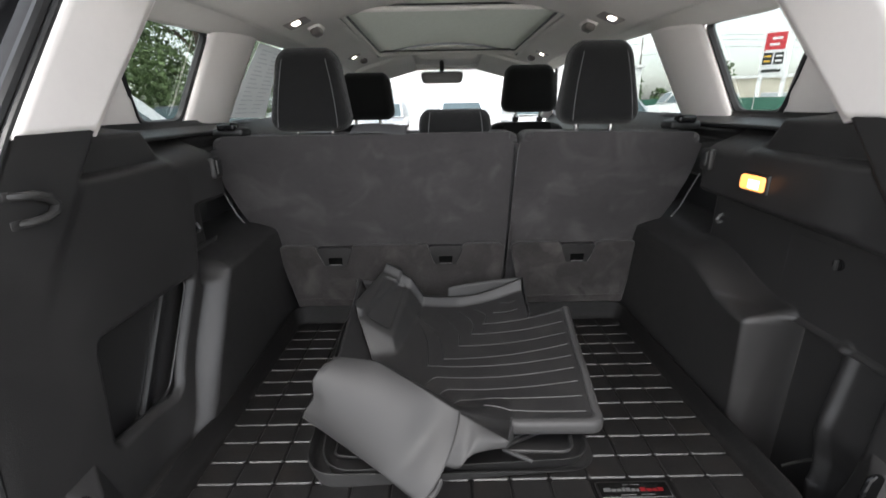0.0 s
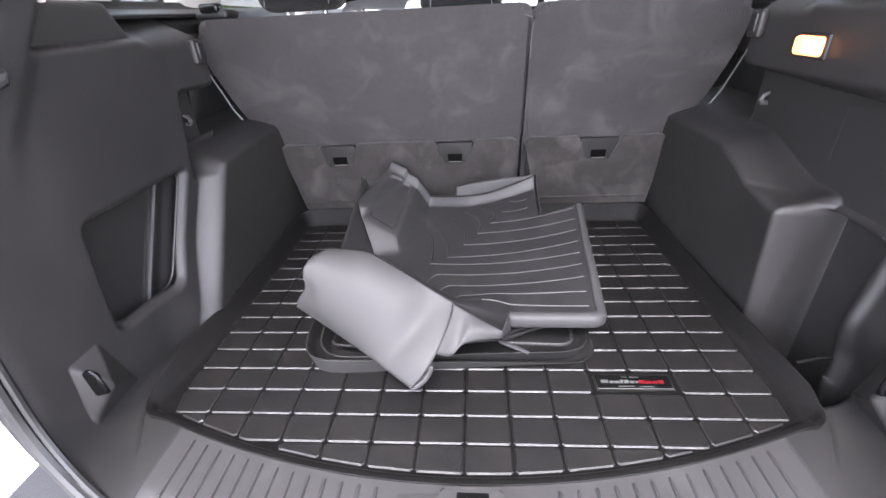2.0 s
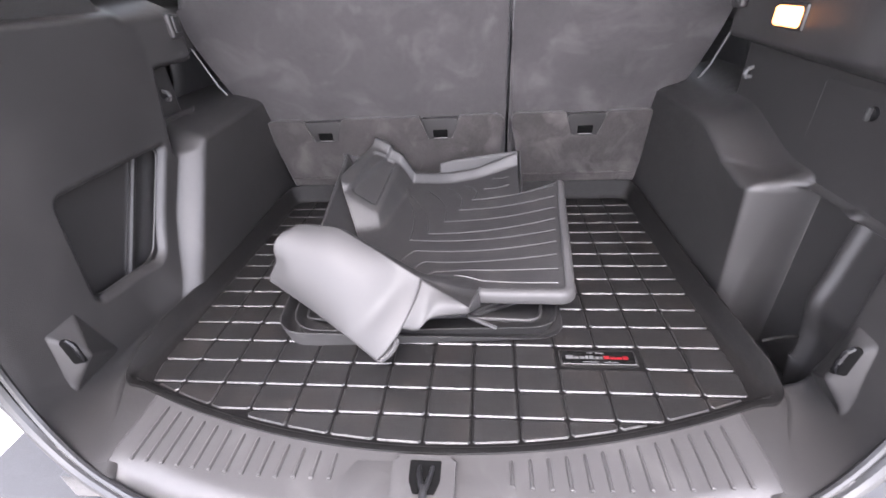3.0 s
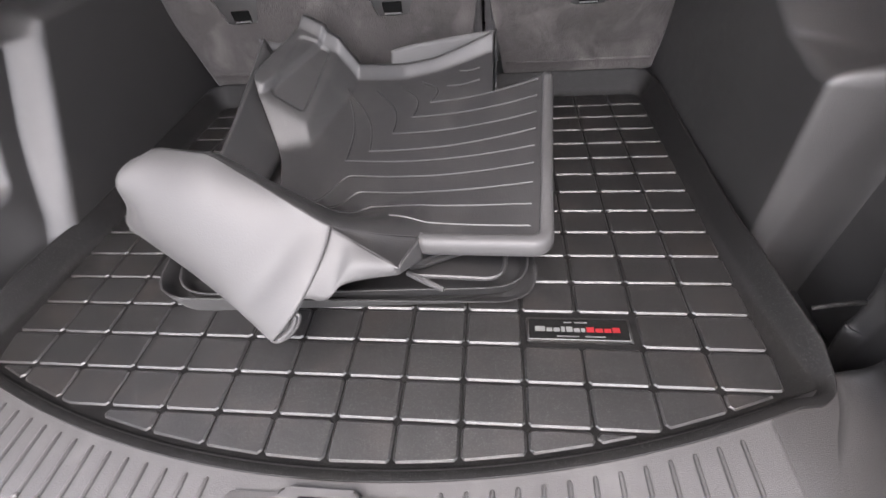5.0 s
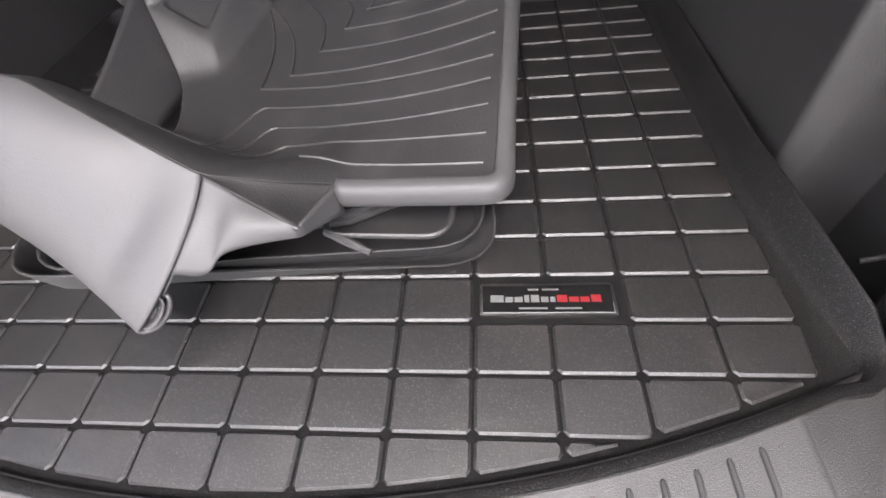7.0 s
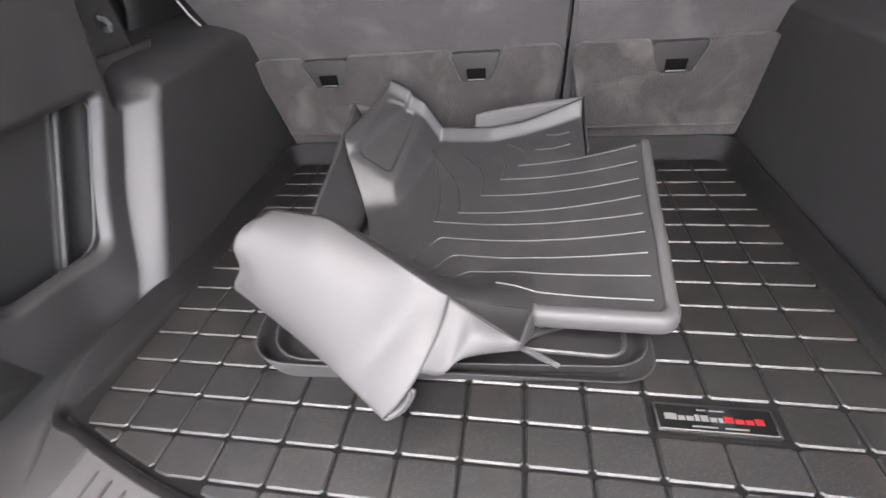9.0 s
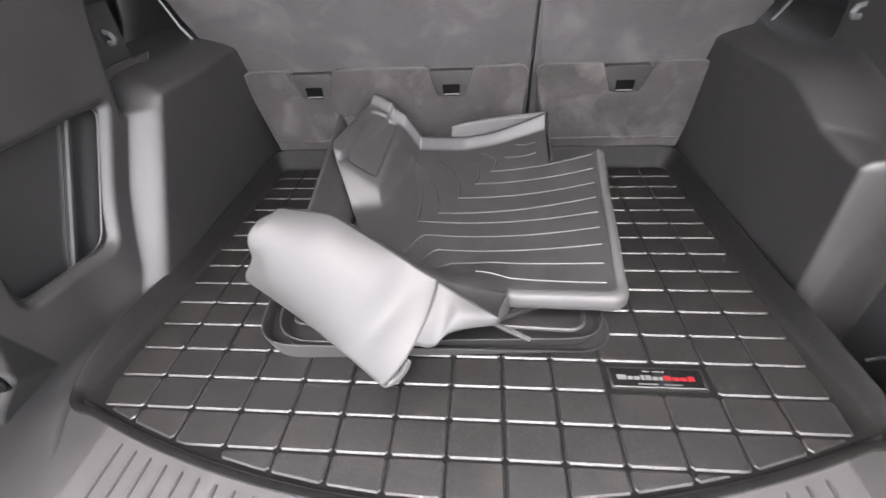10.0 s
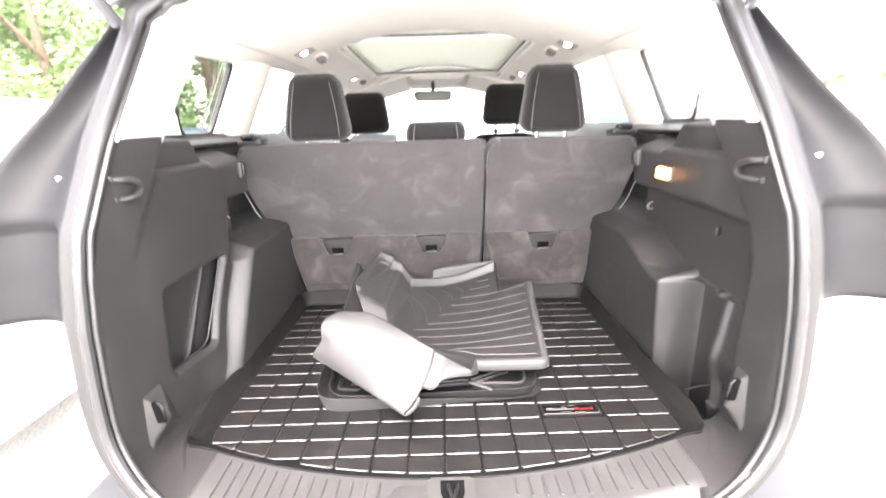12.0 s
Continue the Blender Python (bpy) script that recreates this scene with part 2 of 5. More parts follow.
def tube(points, radius, sides=8, closed=False, bm=None):
    """A round bar along points; radius may be one number or one for each point."""
    bm = bm or bmesh.new()
    pts = [Vector(p) for p in points]
    n = len(pts)
    rings, side = [], None
    for i, p in enumerate(pts):
        a = pts[(i - 1) % n] if (closed or i) else p
        b = pts[(i + 1) % n] if (closed or i < n - 1) else p
        d = (b - a).normalized()
        if side is None:
            side = d.orthogonal().normalized()
        side = (side - d * side.dot(d)).normalized()
        other = d.cross(side)
        r = radius[i] if isinstance(radius, (list, tuple)) else radius
        rings.append([bm.verts.new(p + (side * math.cos(2 * math.pi * k / sides) + other * math.sin(2 * math.pi * k / sides)) * r) for k in range(sides)])
    for i in range(n if closed else n - 1):
        a, b = rings[i], rings[(i + 1) % n]
        if closed and i == n - 1:
            shift = min(range(sides), key=lambda s: (a[0].co - b[s].co).length)
            b = b[shift:] + b[:shift]
        for k in range(sides):
            bm.faces.new((a[k], a[(k + 1) % sides], b[(k + 1) % sides], b[k]))
    if not closed:
        bm.faces.new(rings[0][::-1])
        bm.faces.new(rings[-1])
    return bm


def prism(outline, place, depth, bevel=0.0, segments=2, bm=None):
    """Extrudes a flat outline: place(u, v, w) gives the point, w going from 0 to depth."""
    bm = bm or bmesh.new()
    lo = [bm.verts.new(place(u, v, 0.0)) for u, v in outline]
    hi = [bm.verts.new(place(u, v, depth)) for u, v in outline]
    n = len(lo)
    bm.faces.new(lo)
    bm.faces.new(hi[::-1])
    for i in range(n):
        bm.faces.new((lo[i], hi[i], hi[(i + 1) % n], lo[(i + 1) % n]))
    if bevel:
        edges = [bm.edges.get((r[i], r[(i + 1) % n])) for r in (lo, hi) for i in range(n)]
        bmesh.ops.bevel(bm, geom=edges, offset=bevel, segments=segments, profile=0.5, affect="EDGES")
    return bm


def rounded(outline, radius, steps=5):
    """The outline with its corners rounded off (one radius, or one for each corner)."""
    out, n = [], len(outline)
    for i, p in enumerate(outline):
        p, a, b = Vector(p), Vector(outline[i - 1]), Vector(outline[(i + 1) % n])
        r = radius[i] if isinstance(radius, (list, tuple)) else radius
        da, db = a - p, b - p
        k = min(r, da.length * 0.45, db.length * 0.45)
        s, e = p + da.normalized() * k, p + db.normalized() * k
        for j in range(steps + 1):
            f = j / steps
            out.append(tuple(s * (1 - f) ** 2 + p * 2 * f * (1 - f) + e * f ** 2))
    return out


def grid(name, P, mat, parent=None, label="", keep=None, thick=0.0, flip=False, rim=True):
    """A sheet through an array of points P[i, j]; keep[i, j] picks faces; thick gives it a wall."""
    nu, nv = P.shape[:2]
    faces = []
    for i in range(nu - 1):
        for j in range(nv - 1):
            if keep is None or keep[i, j]:
                f = (i * nv + j, (i + 1) * nv + j, (i + 1) * nv + j + 1, i * nv + j + 1)
                faces.append(f[::-1] if flip else f)
    used = sorted({k for f in faces for k in f})
    where = {k: n for n, k in enumerate(used)}
    flat = P.reshape(-1, 3)
    ob = link(name, flat[used], [tuple(where[k] for k in f) for f in faces], mat, parent, label)
    if thick:
        s = ob.modifiers.new("thickness", "SOLIDIFY")
        s.thickness, s.offset, s.use_rim = thick, -1, rim
    return ob


def sm(a, b, x):
    """Smooth step from 0 at a to 1 at b (also downwards, with a above b)."""
    f = np.clip((np.asarray(x, float) - a) / (b - a), 0, 1)
    return f * f * (3 - 2 * f)


def inside(poly, y, z, radius):
    """How deep a point lies inside a convex outline with rounded corners (negative outside)."""
    cy, cz = np.mean([p[0] for p in poly]), np.mean([p[1] for p in poly])
    acc = 0.0
    for (y0, z0), (y1, z1) in zip(poly, poly[1:] + poly[:1]):
        ny, nz = -(z1 - z0), y1 - y0
        ln = math.hypot(ny, nz)
        ny, nz = ny / ln, nz / ln
        if (cy - y0) * ny + (cz - z0) * nz < 0:
            ny, nz = -ny, -nz
        d = (y - y0) * ny + (z - z0) * nz
        acc = acc + np.maximum(radius - d, 0) ** 2
    return radius - np.sqrt(acc)


# ---- cargo side walls ----
def round_in(z, r):
    """How far a rounded corner of radius r draws a wall in at height z above its floor."""
    return r * (1 - np.sqrt(np.clip(1 - np.clip((r - z) / r, 0, 1) ** 2, 0, 1)))


def rim_x(z):
    """Half width of the tailgate opening at height z."""
    z = np.asarray(z, float)
    return 0.55 - round_in(z, 0.14) - 0.07 * np.clip(z - 0.57, 0, 1)


def opening_y(x, z):
    """How far forward the tailgate opening lies: upright below, leaning above, bowed along the sill."""
    y = np.interp(z, [-0.1, 0, 0.08, 0.2, 0.3, 0.38, 0.446, 0.60, 0.76, 0.95], [0.365, 0.367, 0.370, 0.376, 0.386, 0.402, 0.422, 0.522, 0.638, 0.77])
    return y - 0.42 * np.clip(0.3025 - np.asarray(x, float) ** 2, 0, 1) * sm(0.3, 0.1, z)


def rim_y(z):
    return opening_y(rim_x(z), z)


def seam_y(z):
    """Front edge of the rear pillar trim."""
    return np.interp(z, [0, 0.3, 0.35, 0.43, 0.55, 0.6], [0.484, 0.478, 0.476, 0.507, 0.604, 0.644])


BIN = [(0.552, 0.303), (0.82, 0.303), (0.69, 0.108), (0.532, 0.122)]


def bezel(y, z, front, top):
    """Height of the tie-down housing: a low skewed pyramid, steepest at its rear."""
    d = np.minimum(1.15 * (y - 0.427 - 0.11 * (z - 0.036)), 0.56 * (z - 0.034))
    d = np.minimum(d, 0.62 * (front - 0.30 * (z - 0.035) - y))
    d = np.minimum(d, 0.62 * (top - z))
    return np.clip(d, 0, 0.03)


def left_x(y, z):
    x = 0.55 - 0.012 * sm(0.84, 0.95, y)
    x = x - round_in(z + 0 * y, 0.14 - 0.115 * sm(0.29, 0.51, y)) * sm(0.70, 0.64, y)
    x = x - 0.024 * sm(0.19, 0.0, z) * sm(0.60, 0.70, y)
    shelf = sm(0.505, 0.585, z) * 0.13
    cover = sm(0.845, 0.80, y + 0.6 * np.clip(z - 0.54, 0, 1))
    boxed = 0.02 + 0.12 * sm(0.578, 0.592, z)
    x = x + shelf * (1 - cover) + (boxed * sm(0.52, 0.53, z)) * cover
    x = x + 0.012 * sm(-0.006, 0.006, inside(BIN, y, z, 0.02))
    niche = sm(0.0, 0.016, y - (0.832 + 0.22 * (z - 0.31))) * sm(0.0, 0.014, 0.437 - z) * sm(0.265, 0.29, z)
    x = x * (1 - niche) + 0.602 * niche
    arch = sm(-0.021, 0.021, y - (0.672 + 0.70 * z)) * sm(0.022, -0.022, z - (0.3 + 0.03 * (y - 0.8)))
    x = x * (1 - arch) + (0.503 + 0.03 * z) * arch
    near = sm(0.035, 0.0, y - seam_y(z)) * sm(0.36, 0.46, z)
    x = x * (1 - near) + (rim_x(z) - 0.006) * near
    x = x + 0.085 * sm(0.968, 0.99, y) * sm(0.31, 0.34, z) * sm(0.56, 0.52, z)
    flare = 0.004 * np.clip((rim_y(z) + 0.028 - y) / 0.028, 0, 1) ** 2 * sm(0.34, 0.2, z)
    return x + flare - bezel(y, z, 0.520, 0.138)


def right_x(y, z):
    x = 0.550 + 0.0 * y - round_in(z + 0 * y, 0.14 - 0.115 * sm(0.29, 0.51, y))
    past = y - seam_y(z)
    fwd = sm(-0.002, 0.008, past) * sm(0.16, 0.22, z)
    mid = 0.41 + 0.035 * (y - 0.5)
    x = x + 0.004 * sm(-0.002, 0.006, past) * sm(0.1, 0.16, z)
    x = x - 0.010 * sm(0.42, 0.43, z) * sm(0.56, 0.66, y) * fwd
    x = x + 0.034 * fwd * sm(0.008, -0.012, z - mid) * sm(-0.005, 0.006, z - 0.243)
    shelf = sm(0.505, 0.585, z) * 0.135
    cover = sm(0.86, 0.815, y + 0.6 * np.clip(z - 0.54, 0, 1))
    boxed = 0.025 + 0.12 * sm(0.578, 0.592, z)
    x = x + shelf * (1 - cover) + (boxed * sm(0.52, 0.53, z)) * cover
    low = sm(0.0, 0.02, past) * sm(0.245, 0.238, z)
    x = x + low * (0.2 * z - 0.004)
    strut = 0.560 + 0.10 * z
    x = x - 0.008 * np.exp(-((y - strut + 0.002) / 0.009) ** 2) * sm(0.262, 0.235, z) * sm(0.0, 0.03, z)
    pocket = sm(0.0, 0.014, y - (0.566 + 0.10 * z)) * sm(0.0, 0.008, 0.695 - y) * sm(0.0, 0.02, 0.246 - z)
    x = x * (1 - pocket) + 0.602 * pocket
    top = 0.234 + 0.056 * sm(0.72, 0.93, y)
    arch = sm(-0.010, 0.019, y - 0.69) * sm(0.02, -0.018, z - top - 0.25 * np.clip(x - 0.55, 0, 1))
    x = x * (1 - arch) + (0.498 + 0.035 * z + (0.018 - 0.08 * z) * sm(0.98, 0.72, y)) * arch
    well = sm(0.499, 0.513, y + 0.10 * (z - 0.03)) * sm(0.6, 0.55, y) * sm(0.135, 0.045, z)
    x = x * (1 - well) + np.maximum(x, 0.588) * well
    near = sm(0.012, 0.0, past) * sm(0.42, 0.48, z)
    x = x * (1 - near) + (rim_x(z) - 0.004) * near
    x = x + 0.085 * sm(0.968, 0.99, y) * sm(0.31, 0.34, z) * sm(0.56, 0.52, z)
    flare = 0.004 * np.clip((rim_y(z) + 0.028 - y) / 0.028, 0, 1) ** 2 * sm(0.34, 0.2, z)
    return x + flare - bezel(y, z, 0.506, 0.148)


def side_wall(name, label, sign, shape):
    z = np.concatenate([[-0.07, -0.035, -0.012], 0.592 * np.linspace(0, 1, 230) ** 1.3])[None, :]
    u = np.linspace(0, 1, 70)[:, None] ** 0.9
    rear = rim_y(z) + (0.56 - rim_y(z)) * u
    cols = np.concatenate([np.linspace(0.563, 0.68, 44), np.linspace(0.682, 0.72, 36), np.linspace(0.723, 1.0, 110), np.linspace(1.006, 1.27, 22)])[:, None]
    y = np.vstack([rear, cols + 0 * z])
    zz = z + 0 * y
    x = shape(y, zz)
    P = np.stack([sign * x, y, zz], axis=-1)
    yc, zc = y[:-1, :-1], zz[:-1, :-1]
    wall = tagged(new(name), label, "car trim", kind="structure")
    if sign < 0:
        hole = inside(BIN, yc, zc, 0.02) > 0.005
        arch = (yc > 0.672 + 0.70 * zc - 0.02) & (zc < 0.315 + 0.03 * (yc - 0.8))
        niche = (yc > 0.838 + 0.22 * (zc - 0.31)) & (zc < 0.437) & ~arch
        # inside of the bin: a shallow ledge, then a deeper part running out of sight ahead of the opening
        bz = np.linspace(0.06, 0.33, 46)[None, :]
        off = np.concatenate([np.linspace(-0.2, -0.004, 30), np.linspace(-0.002, 0.004, 5), np.linspace(0.008, 0.20, 30)])[:, None]
        by = 0.776 + (bz - 0.286) * 0.66 + off
        bx = 0.600 + 0.05 * np.clip(off, 0, 0.04) - 0.005 * np.exp(-(off / 0.006) ** 2) - 0.012 * sm(0.030, 0.075, off) + 0 * bz
        bx = np.maximum(bx - (bx - 0.57) * np.maximum(sm(0.098, 0.065, bz), sm(0.565, 0.53, by)), 0.57)
        by = np.maximum(by, 0.522)
        grid("storage_bin", np.stack([-bx, by, bz + 0 * by], -1), TRIM, wall, "open moulded side storage bin", None, 0.003, flip=True)
        part("bin_ridge", tube([(-0.592, 0.774 + (h - 0.286) * 0.66, h) for h in np.linspace(0.095, 0.300, 14)], 0.0065, 10), TRIM, wall, "rounded bin corner edge")
        lip = rounded([(0.558, 0.298), (0.812, 0.298), (0.686, 0.113), (0.5375, 0.127)], [0.022, 0.03, 0.03, 0.03], 6)
        part("bin_lip", tube([(-0.5625, a, b) for a, b in lip], 0.0022, 6, True), TRIM, wall, "rounded lip of the bin")
    else:
        arch = (yc > 0.684) & (zc < 0.26 + 0.06 * sm(0.72, 0.93, yc))
        hole = niche = yc < 0
        part("access_panel", prism(rounded([(0.513, 0.296), (0.737, 0.300), (0.733, 0.388), (0.527, 0.386)], 0.006), lambda a, b, w: (0.590 - w, a, b), 0.0055, 0.0015), TRIM, wall, "flush access hatch in the side trim")
        part("well_ledge", tube([(0.519, 0.571, 0.030), (0.535, 0.572, 0.034), (0.556, 0.573, 0.038), (0.580, 0.573, 0.040)], [0.0025, 0.0028, 0.0032, 0.0032], 8), LINER, wall, "rounded ledge across the corner well")
        part("hatch_gap", tube([(0.5853, 0.515, 0.3895), (0.5853, 0.734, 0.3915), (0.5853, 0.7395, 0.386), (0.5853, 0.7405, 0.30)], 0.0016, 6), TRIM_DARK, wall, "dark gap round the hatch")
    grid("wheel_arch_cover", P, TRIM, wall, "rounded wheel arch cover", arch, 0.004, flip=sign < 0, rim=False)
    if sign < 0:
        grid("niche_panel", P, TRIM, wall, "recessed trim panel", niche & ~hole, 0.004, flip=True, rim=False)
    grid("trim_panel", P, TRIM, wall, "", ~(hole | arch | niche), 0.004, flip=sign < 0, rim=False)
    return wall


wall_left = side_wall("wall_left", "charcoal grained plastic cargo side trim with open bin", -1, left_x)
wall_right = side_wall("wall_right", "charcoal grained plastic cargo side trim with corner pocket", 1, right_x)

# floor under everything, ending at the sill
part("floor", box((1.0, 1.0, 0.05), (0, 0.82, -0.03), 0.004), TRIM_DARK, label="black carpeted cargo floor under the liner")
tagged(bpy.data.objects["floor"], category="floor", kind="structure")
part("well_floor", box((1.4, 1.0, 0.03), (0, 0.82, -0.085), 0.004), TRIM_DARK, label="black bottom of the wells beside the floor")
tagged(bpy.data.objects["well_floor"], category="floor", kind="structure")
part("cabin_floor", box((1.5, 1.9, 0.05), (0, 2.27, -0.13), 0.004), TRIM_DARK, label="dark cabin floor carpet ahead of the rear seat")
tagged(bpy.data.objects["cabin_floor"], category="floor", kind="structure")


# ---- sill plate ----
def mat_front(x):
    return 0.368 + 0.43 * x * x


sill = thing("sill_plate", "charcoal plastic loading sill with moulded ribs", "sill plate")
u = np.linspace(-1, 1, 90)[:, None]
v = np.linspace(0, 1, 24)[None, :]


def sill_height(X, Y, edge):
    """The loading sill's surface: rolled down along its rear edge, turning up into the side trims."""
    drop = 0.034 * np.clip((edge + 0.042 - Y) / 0.042, 0, 1) ** 2
    rad = 0.14 - 0.115 * sm(0.29, 0.51, Y)
    rise = np.clip(np.abs(X) - (0.55 - rad), 0, 0.97 * rad)
    rise = rad - np.sqrt(rad ** 2 - rise ** 2)
    return rise + 0.0065 - drop * sm(0.47, 0.35, np.abs(X))


X = u * 0.444 + 0 * v
edge = 0.244 + 0.42 * X * X
Y = edge + v * (mat_front(X) + 0.012 - edge)
grid("plate", np.stack([X, Y, sill_height(X, Y, edge) - 0.002 * sm(0.440, 0.444, np.abs(X))], -1), SILL, sill, thick=0.004)
for side in (-1, 1):
    X = side * (0.436 + 0.112 * np.linspace(0, 1, 70)[:, None]) + 0 * v
    edge = 0.236 + 0.42 * X * X
    Y = edge + v * (np.minimum(mat_front(X) + 0.012, 0.492) - edge)
    grid("corner", np.stack([X, Y, sill_height(X, Y, edge) - 0.0011 - 0.0050 * sm(0.44, 0.545, np.abs(X))], -1), TRIM, sill, "smooth corner turning up into the side trim", thick=0.003, flip=side < 0)
for s in (-1, 1):
    for i in range(13):
        xr = s * (0.117 + 0.0238 * i)
        far, close = mat_front(xr) - 0.009, 0.329 + 0.10 * max(0.0, abs(xr) - 0.2) ** 1.2
        part("rib", tube([(xr, far, 0.0040), (xr, far - 0.0015, 0.0058), (xr, far - 0.004, 0.0066), (xr, close, 0.0068)], [0.0012, 0.0022, 0.0026, 0.0026], 8), SILL, sill)
        part("lug", box((0.0062, 0.006, 0.0044), (xr, close, 0.0082), 0.0020, 2), SILL, sill)
plate = part("latch_cover", prism(rounded([(-0.034, 0.27), (0.046, 0.27), (0.046, 0.357), (-0.034, 0.357)], 0.008), lambda a, b, w: (a, b, 0.009 + w), 0.0135, 0.004, 3), SILL, sill, "raised plastic cover round the latch")
part("smooth_plate", prism(rounded([(-0.105, 0.326), (-0.086, 0.354), (0.09, 0.356), (0.122, 0.322), (0.118, 0.285), (-0.106, 0.285)], 0.004), lambda a, b, w: (a, b, 0.0075 + w), 0.0025, 0.0008), SILL, sill, "smooth raised centre plate")
striker = thing("latch_striker", "worn steel tailgate striker in a black sill opening", "latch")
# no hole is cut: a flat black plate gives the opening's shade
part("opening", prism(rounded([(-0.012, 0.349), (0.028, 0.349), (0.028, 0.322), (0.022, 0.306), (-0.004, 0.306), (-0.011, 0.322)], 0.002), lambda a, b, w: (a, b, 0.0225 + w), 0.001), SLOT, striker)
for side in (-1, 1):
    part("prong", tube([(0.009 + side * 0.0085, 0.341, 0.0238), (0.009 + side * 0.0075, 0.330, 0.0262), (0.009 + side * 0.0045, 0.318, 0.0272), (0.009 + side * 0.0022, 0.310, 0.0275)], [0.0024, 0.0032, 0.0036, 0.0036], 8), STRIKER_STEEL, striker, "worn steel prong")
part("bar", tube([(0.009, 0.314, 0.0275), (0.009, 0.300, 0.0272), (0.009, 0.285, 0.0235)], [0.0046, 0.0052, 0.0048], 10), STRIKER_STEEL, striker, "worn steel bar")


# ---- tailgate opening: seal, flange, gutter ----
def opening_line(out, shift=0.0):
    """The outline of the opening, out metres beyond its rim, from the roof down one side, along the sill and up the other."""
    right = [(float(rim_x(z)), float(z)) for z in 0.80 * (np.linspace(1, 0.0, 80) ** 1.5)]
    bottom = [(x, -0.004) for x in np.linspace(0.38, -0.38, 24)]
    left = [(-x, z) for x, z in right[::-1]]
    top = [(x, 0.80 + 0.11 * (1 - (x / 0.557) ** 4)) for x in np.linspace(-0.5, 0.5, 21)]
    line = right + bottom + left + top
    n, res = len(line), []
    for i, (x, z) in enumerate(line):
        a, b = Vector(line[i - 1]), Vector(line[(i + 1) % n])
        d = (b - a).normalized()
        nx, nz = d.y, -d.x
        if nx * x + nz * (z - 0.4) < 0:
            nx, nz = -nx, -nz
        px, pz = x + nx * out, z + nz * out
        res.append((px, float(opening_y(min(abs(x), 0.55), z)) + shift, pz))
    return res


seal = thing("weatherstrip", "grey rubber weatherstrip round the tailgate opening", "door seal")
part("bulb", tube(opening_line(0.015, -0.004), 0.0095, 10, True), RUBBER, seal)
part("lip", tube(opening_line(0.0, 0.0), 0.005, 8, True), RUBBER, seal)
flange = thing("tailgate_frame", "silver-grey painted metal frame round the tailgate opening", "car body", kind="structure")
rings = [np.array(opening_line(o, s)) for o, s in ((0.018, 0.012), (0.03, 0.006), (0.048, 0.004), (0.056, 0.012), (0.058, 0.03))]
ring = np.stack([np.vstack([r, r[:1]]) for r in rings], axis=0)
grid("flange", ring, FLANGE, flange, thick=0.003)
for s in (-1, 1):
    zz = np.linspace(0.275, 0.81, 50)
    inner = rim_x(zz) + 0.056
    outer = np.interp(zz, [0.27, 0.33, 0.45, 0.55, 0.64, 0.81], [0.835, 0.83, 0.81, 0.775, 0.72, 0.645])
    f = np.linspace(0, 1, 16)[:, None]
    gx = inner + (outer - inner) * f
    step = 0.018 * sm(0.452, 0.444, zz)[None, :] * sm(0.15, 0.3, f)
    gy = rim_y(zz) + 0.02 + 0.07 * np.sin(np.pi * np.clip(f, 0, 1) * 0.9) + step + 0 * f
    grid("gutter", np.stack([s * gx, gy, zz + 0 * f], -1), GUTTER, flange, "dark grey painted gutter beside the opening", thick=0.004, flip=s > 0)
    part("stop_bolt", tube([(s * 0.70, 0.60, 0.52), (s * 0.69, 0.555, 0.523)], 0.006, 10), CHROME, flange, "small bright bump stop")
    part("gas_strut", tube([(s * 0.60, 0.67, 0.80), (s * 0.63, 0.45, 1.02), (s * 0.64, 0.30, 1.15)], 0.012, 10), BODY_PAINT, flange, "tailgate gas strut")

# the raised tailgate shades the load bay from above
gate = tagged(new("tailgate"), "raised tailgate over the load bay", "tailgate", kind="structure")
gu = np.linspace(-1, 1, 21)[:, None]
gv = np.linspace(0, 1, 21)[None, :]
gx = gu * (0.56 + 0.10 * np.sin(np.pi * gv * 0.8))
gy = 0.68 - 0.80 * gv + 0 * gu
gz = 0.95 + 0.66 * gv ** 0.9 - 0.05 * gu ** 2
grid("lining", np.stack([gx, gy, gz], -1), TRIM, gate, thick=0.01)
grid("outer_panel", np.stack([gx * 1.04, gy, gz + 0.06], -1), BODY_PAINT, gate, thick=0.004)


# ---- pillars, windows and roof ----
def side_x(z):
    """Half width of the glass plane at height z."""
    return 0.685 - 0.34 * (np.asarray(z, float) - 0.58)


def roof_z(x, y):
    x, y = np.asarray(x, float), np.asarray(y, float)
    return 0.945 - 0.40 * x * x - 0.02 * np.clip((1.35 - y) / 0.65, 0, 1) ** 2 - 0.075 * np.clip((y - 2.2) / 0.5, 0, 1) ** 2


def strip(name, label, front, back, mat, parent, sign, bulge=0.02, n=20, m=12, thick=0.01):
    """An upright trim between two edge lines, each from low (y, z, x) to high, bulging inwards."""
    t = np.linspace(0, 1, n)[None, :]
    f = np.linspace(0, 1, m)[:, None]
    a = np.array(front, float)
    b = np.array(back, float)

    def along(e):
        k = np.linspace(0, 1, len(e))
        return [np.interp(t, k, e[:, i]) for i in range(3)]
    (ya, za, xa), (yb, zb, xb) = along(a), along(b)
    y, z, x = ya + (yb - ya) * f, za + (zb - za) * f, xa + (xb - xa) * f
    x = x - bulge * np.sin(np.pi * f) ** 0.7
    return grid(name, np.stack([sign * x, y, z], -1), mat, parent, label, thick=thick, flip=sign < 0)


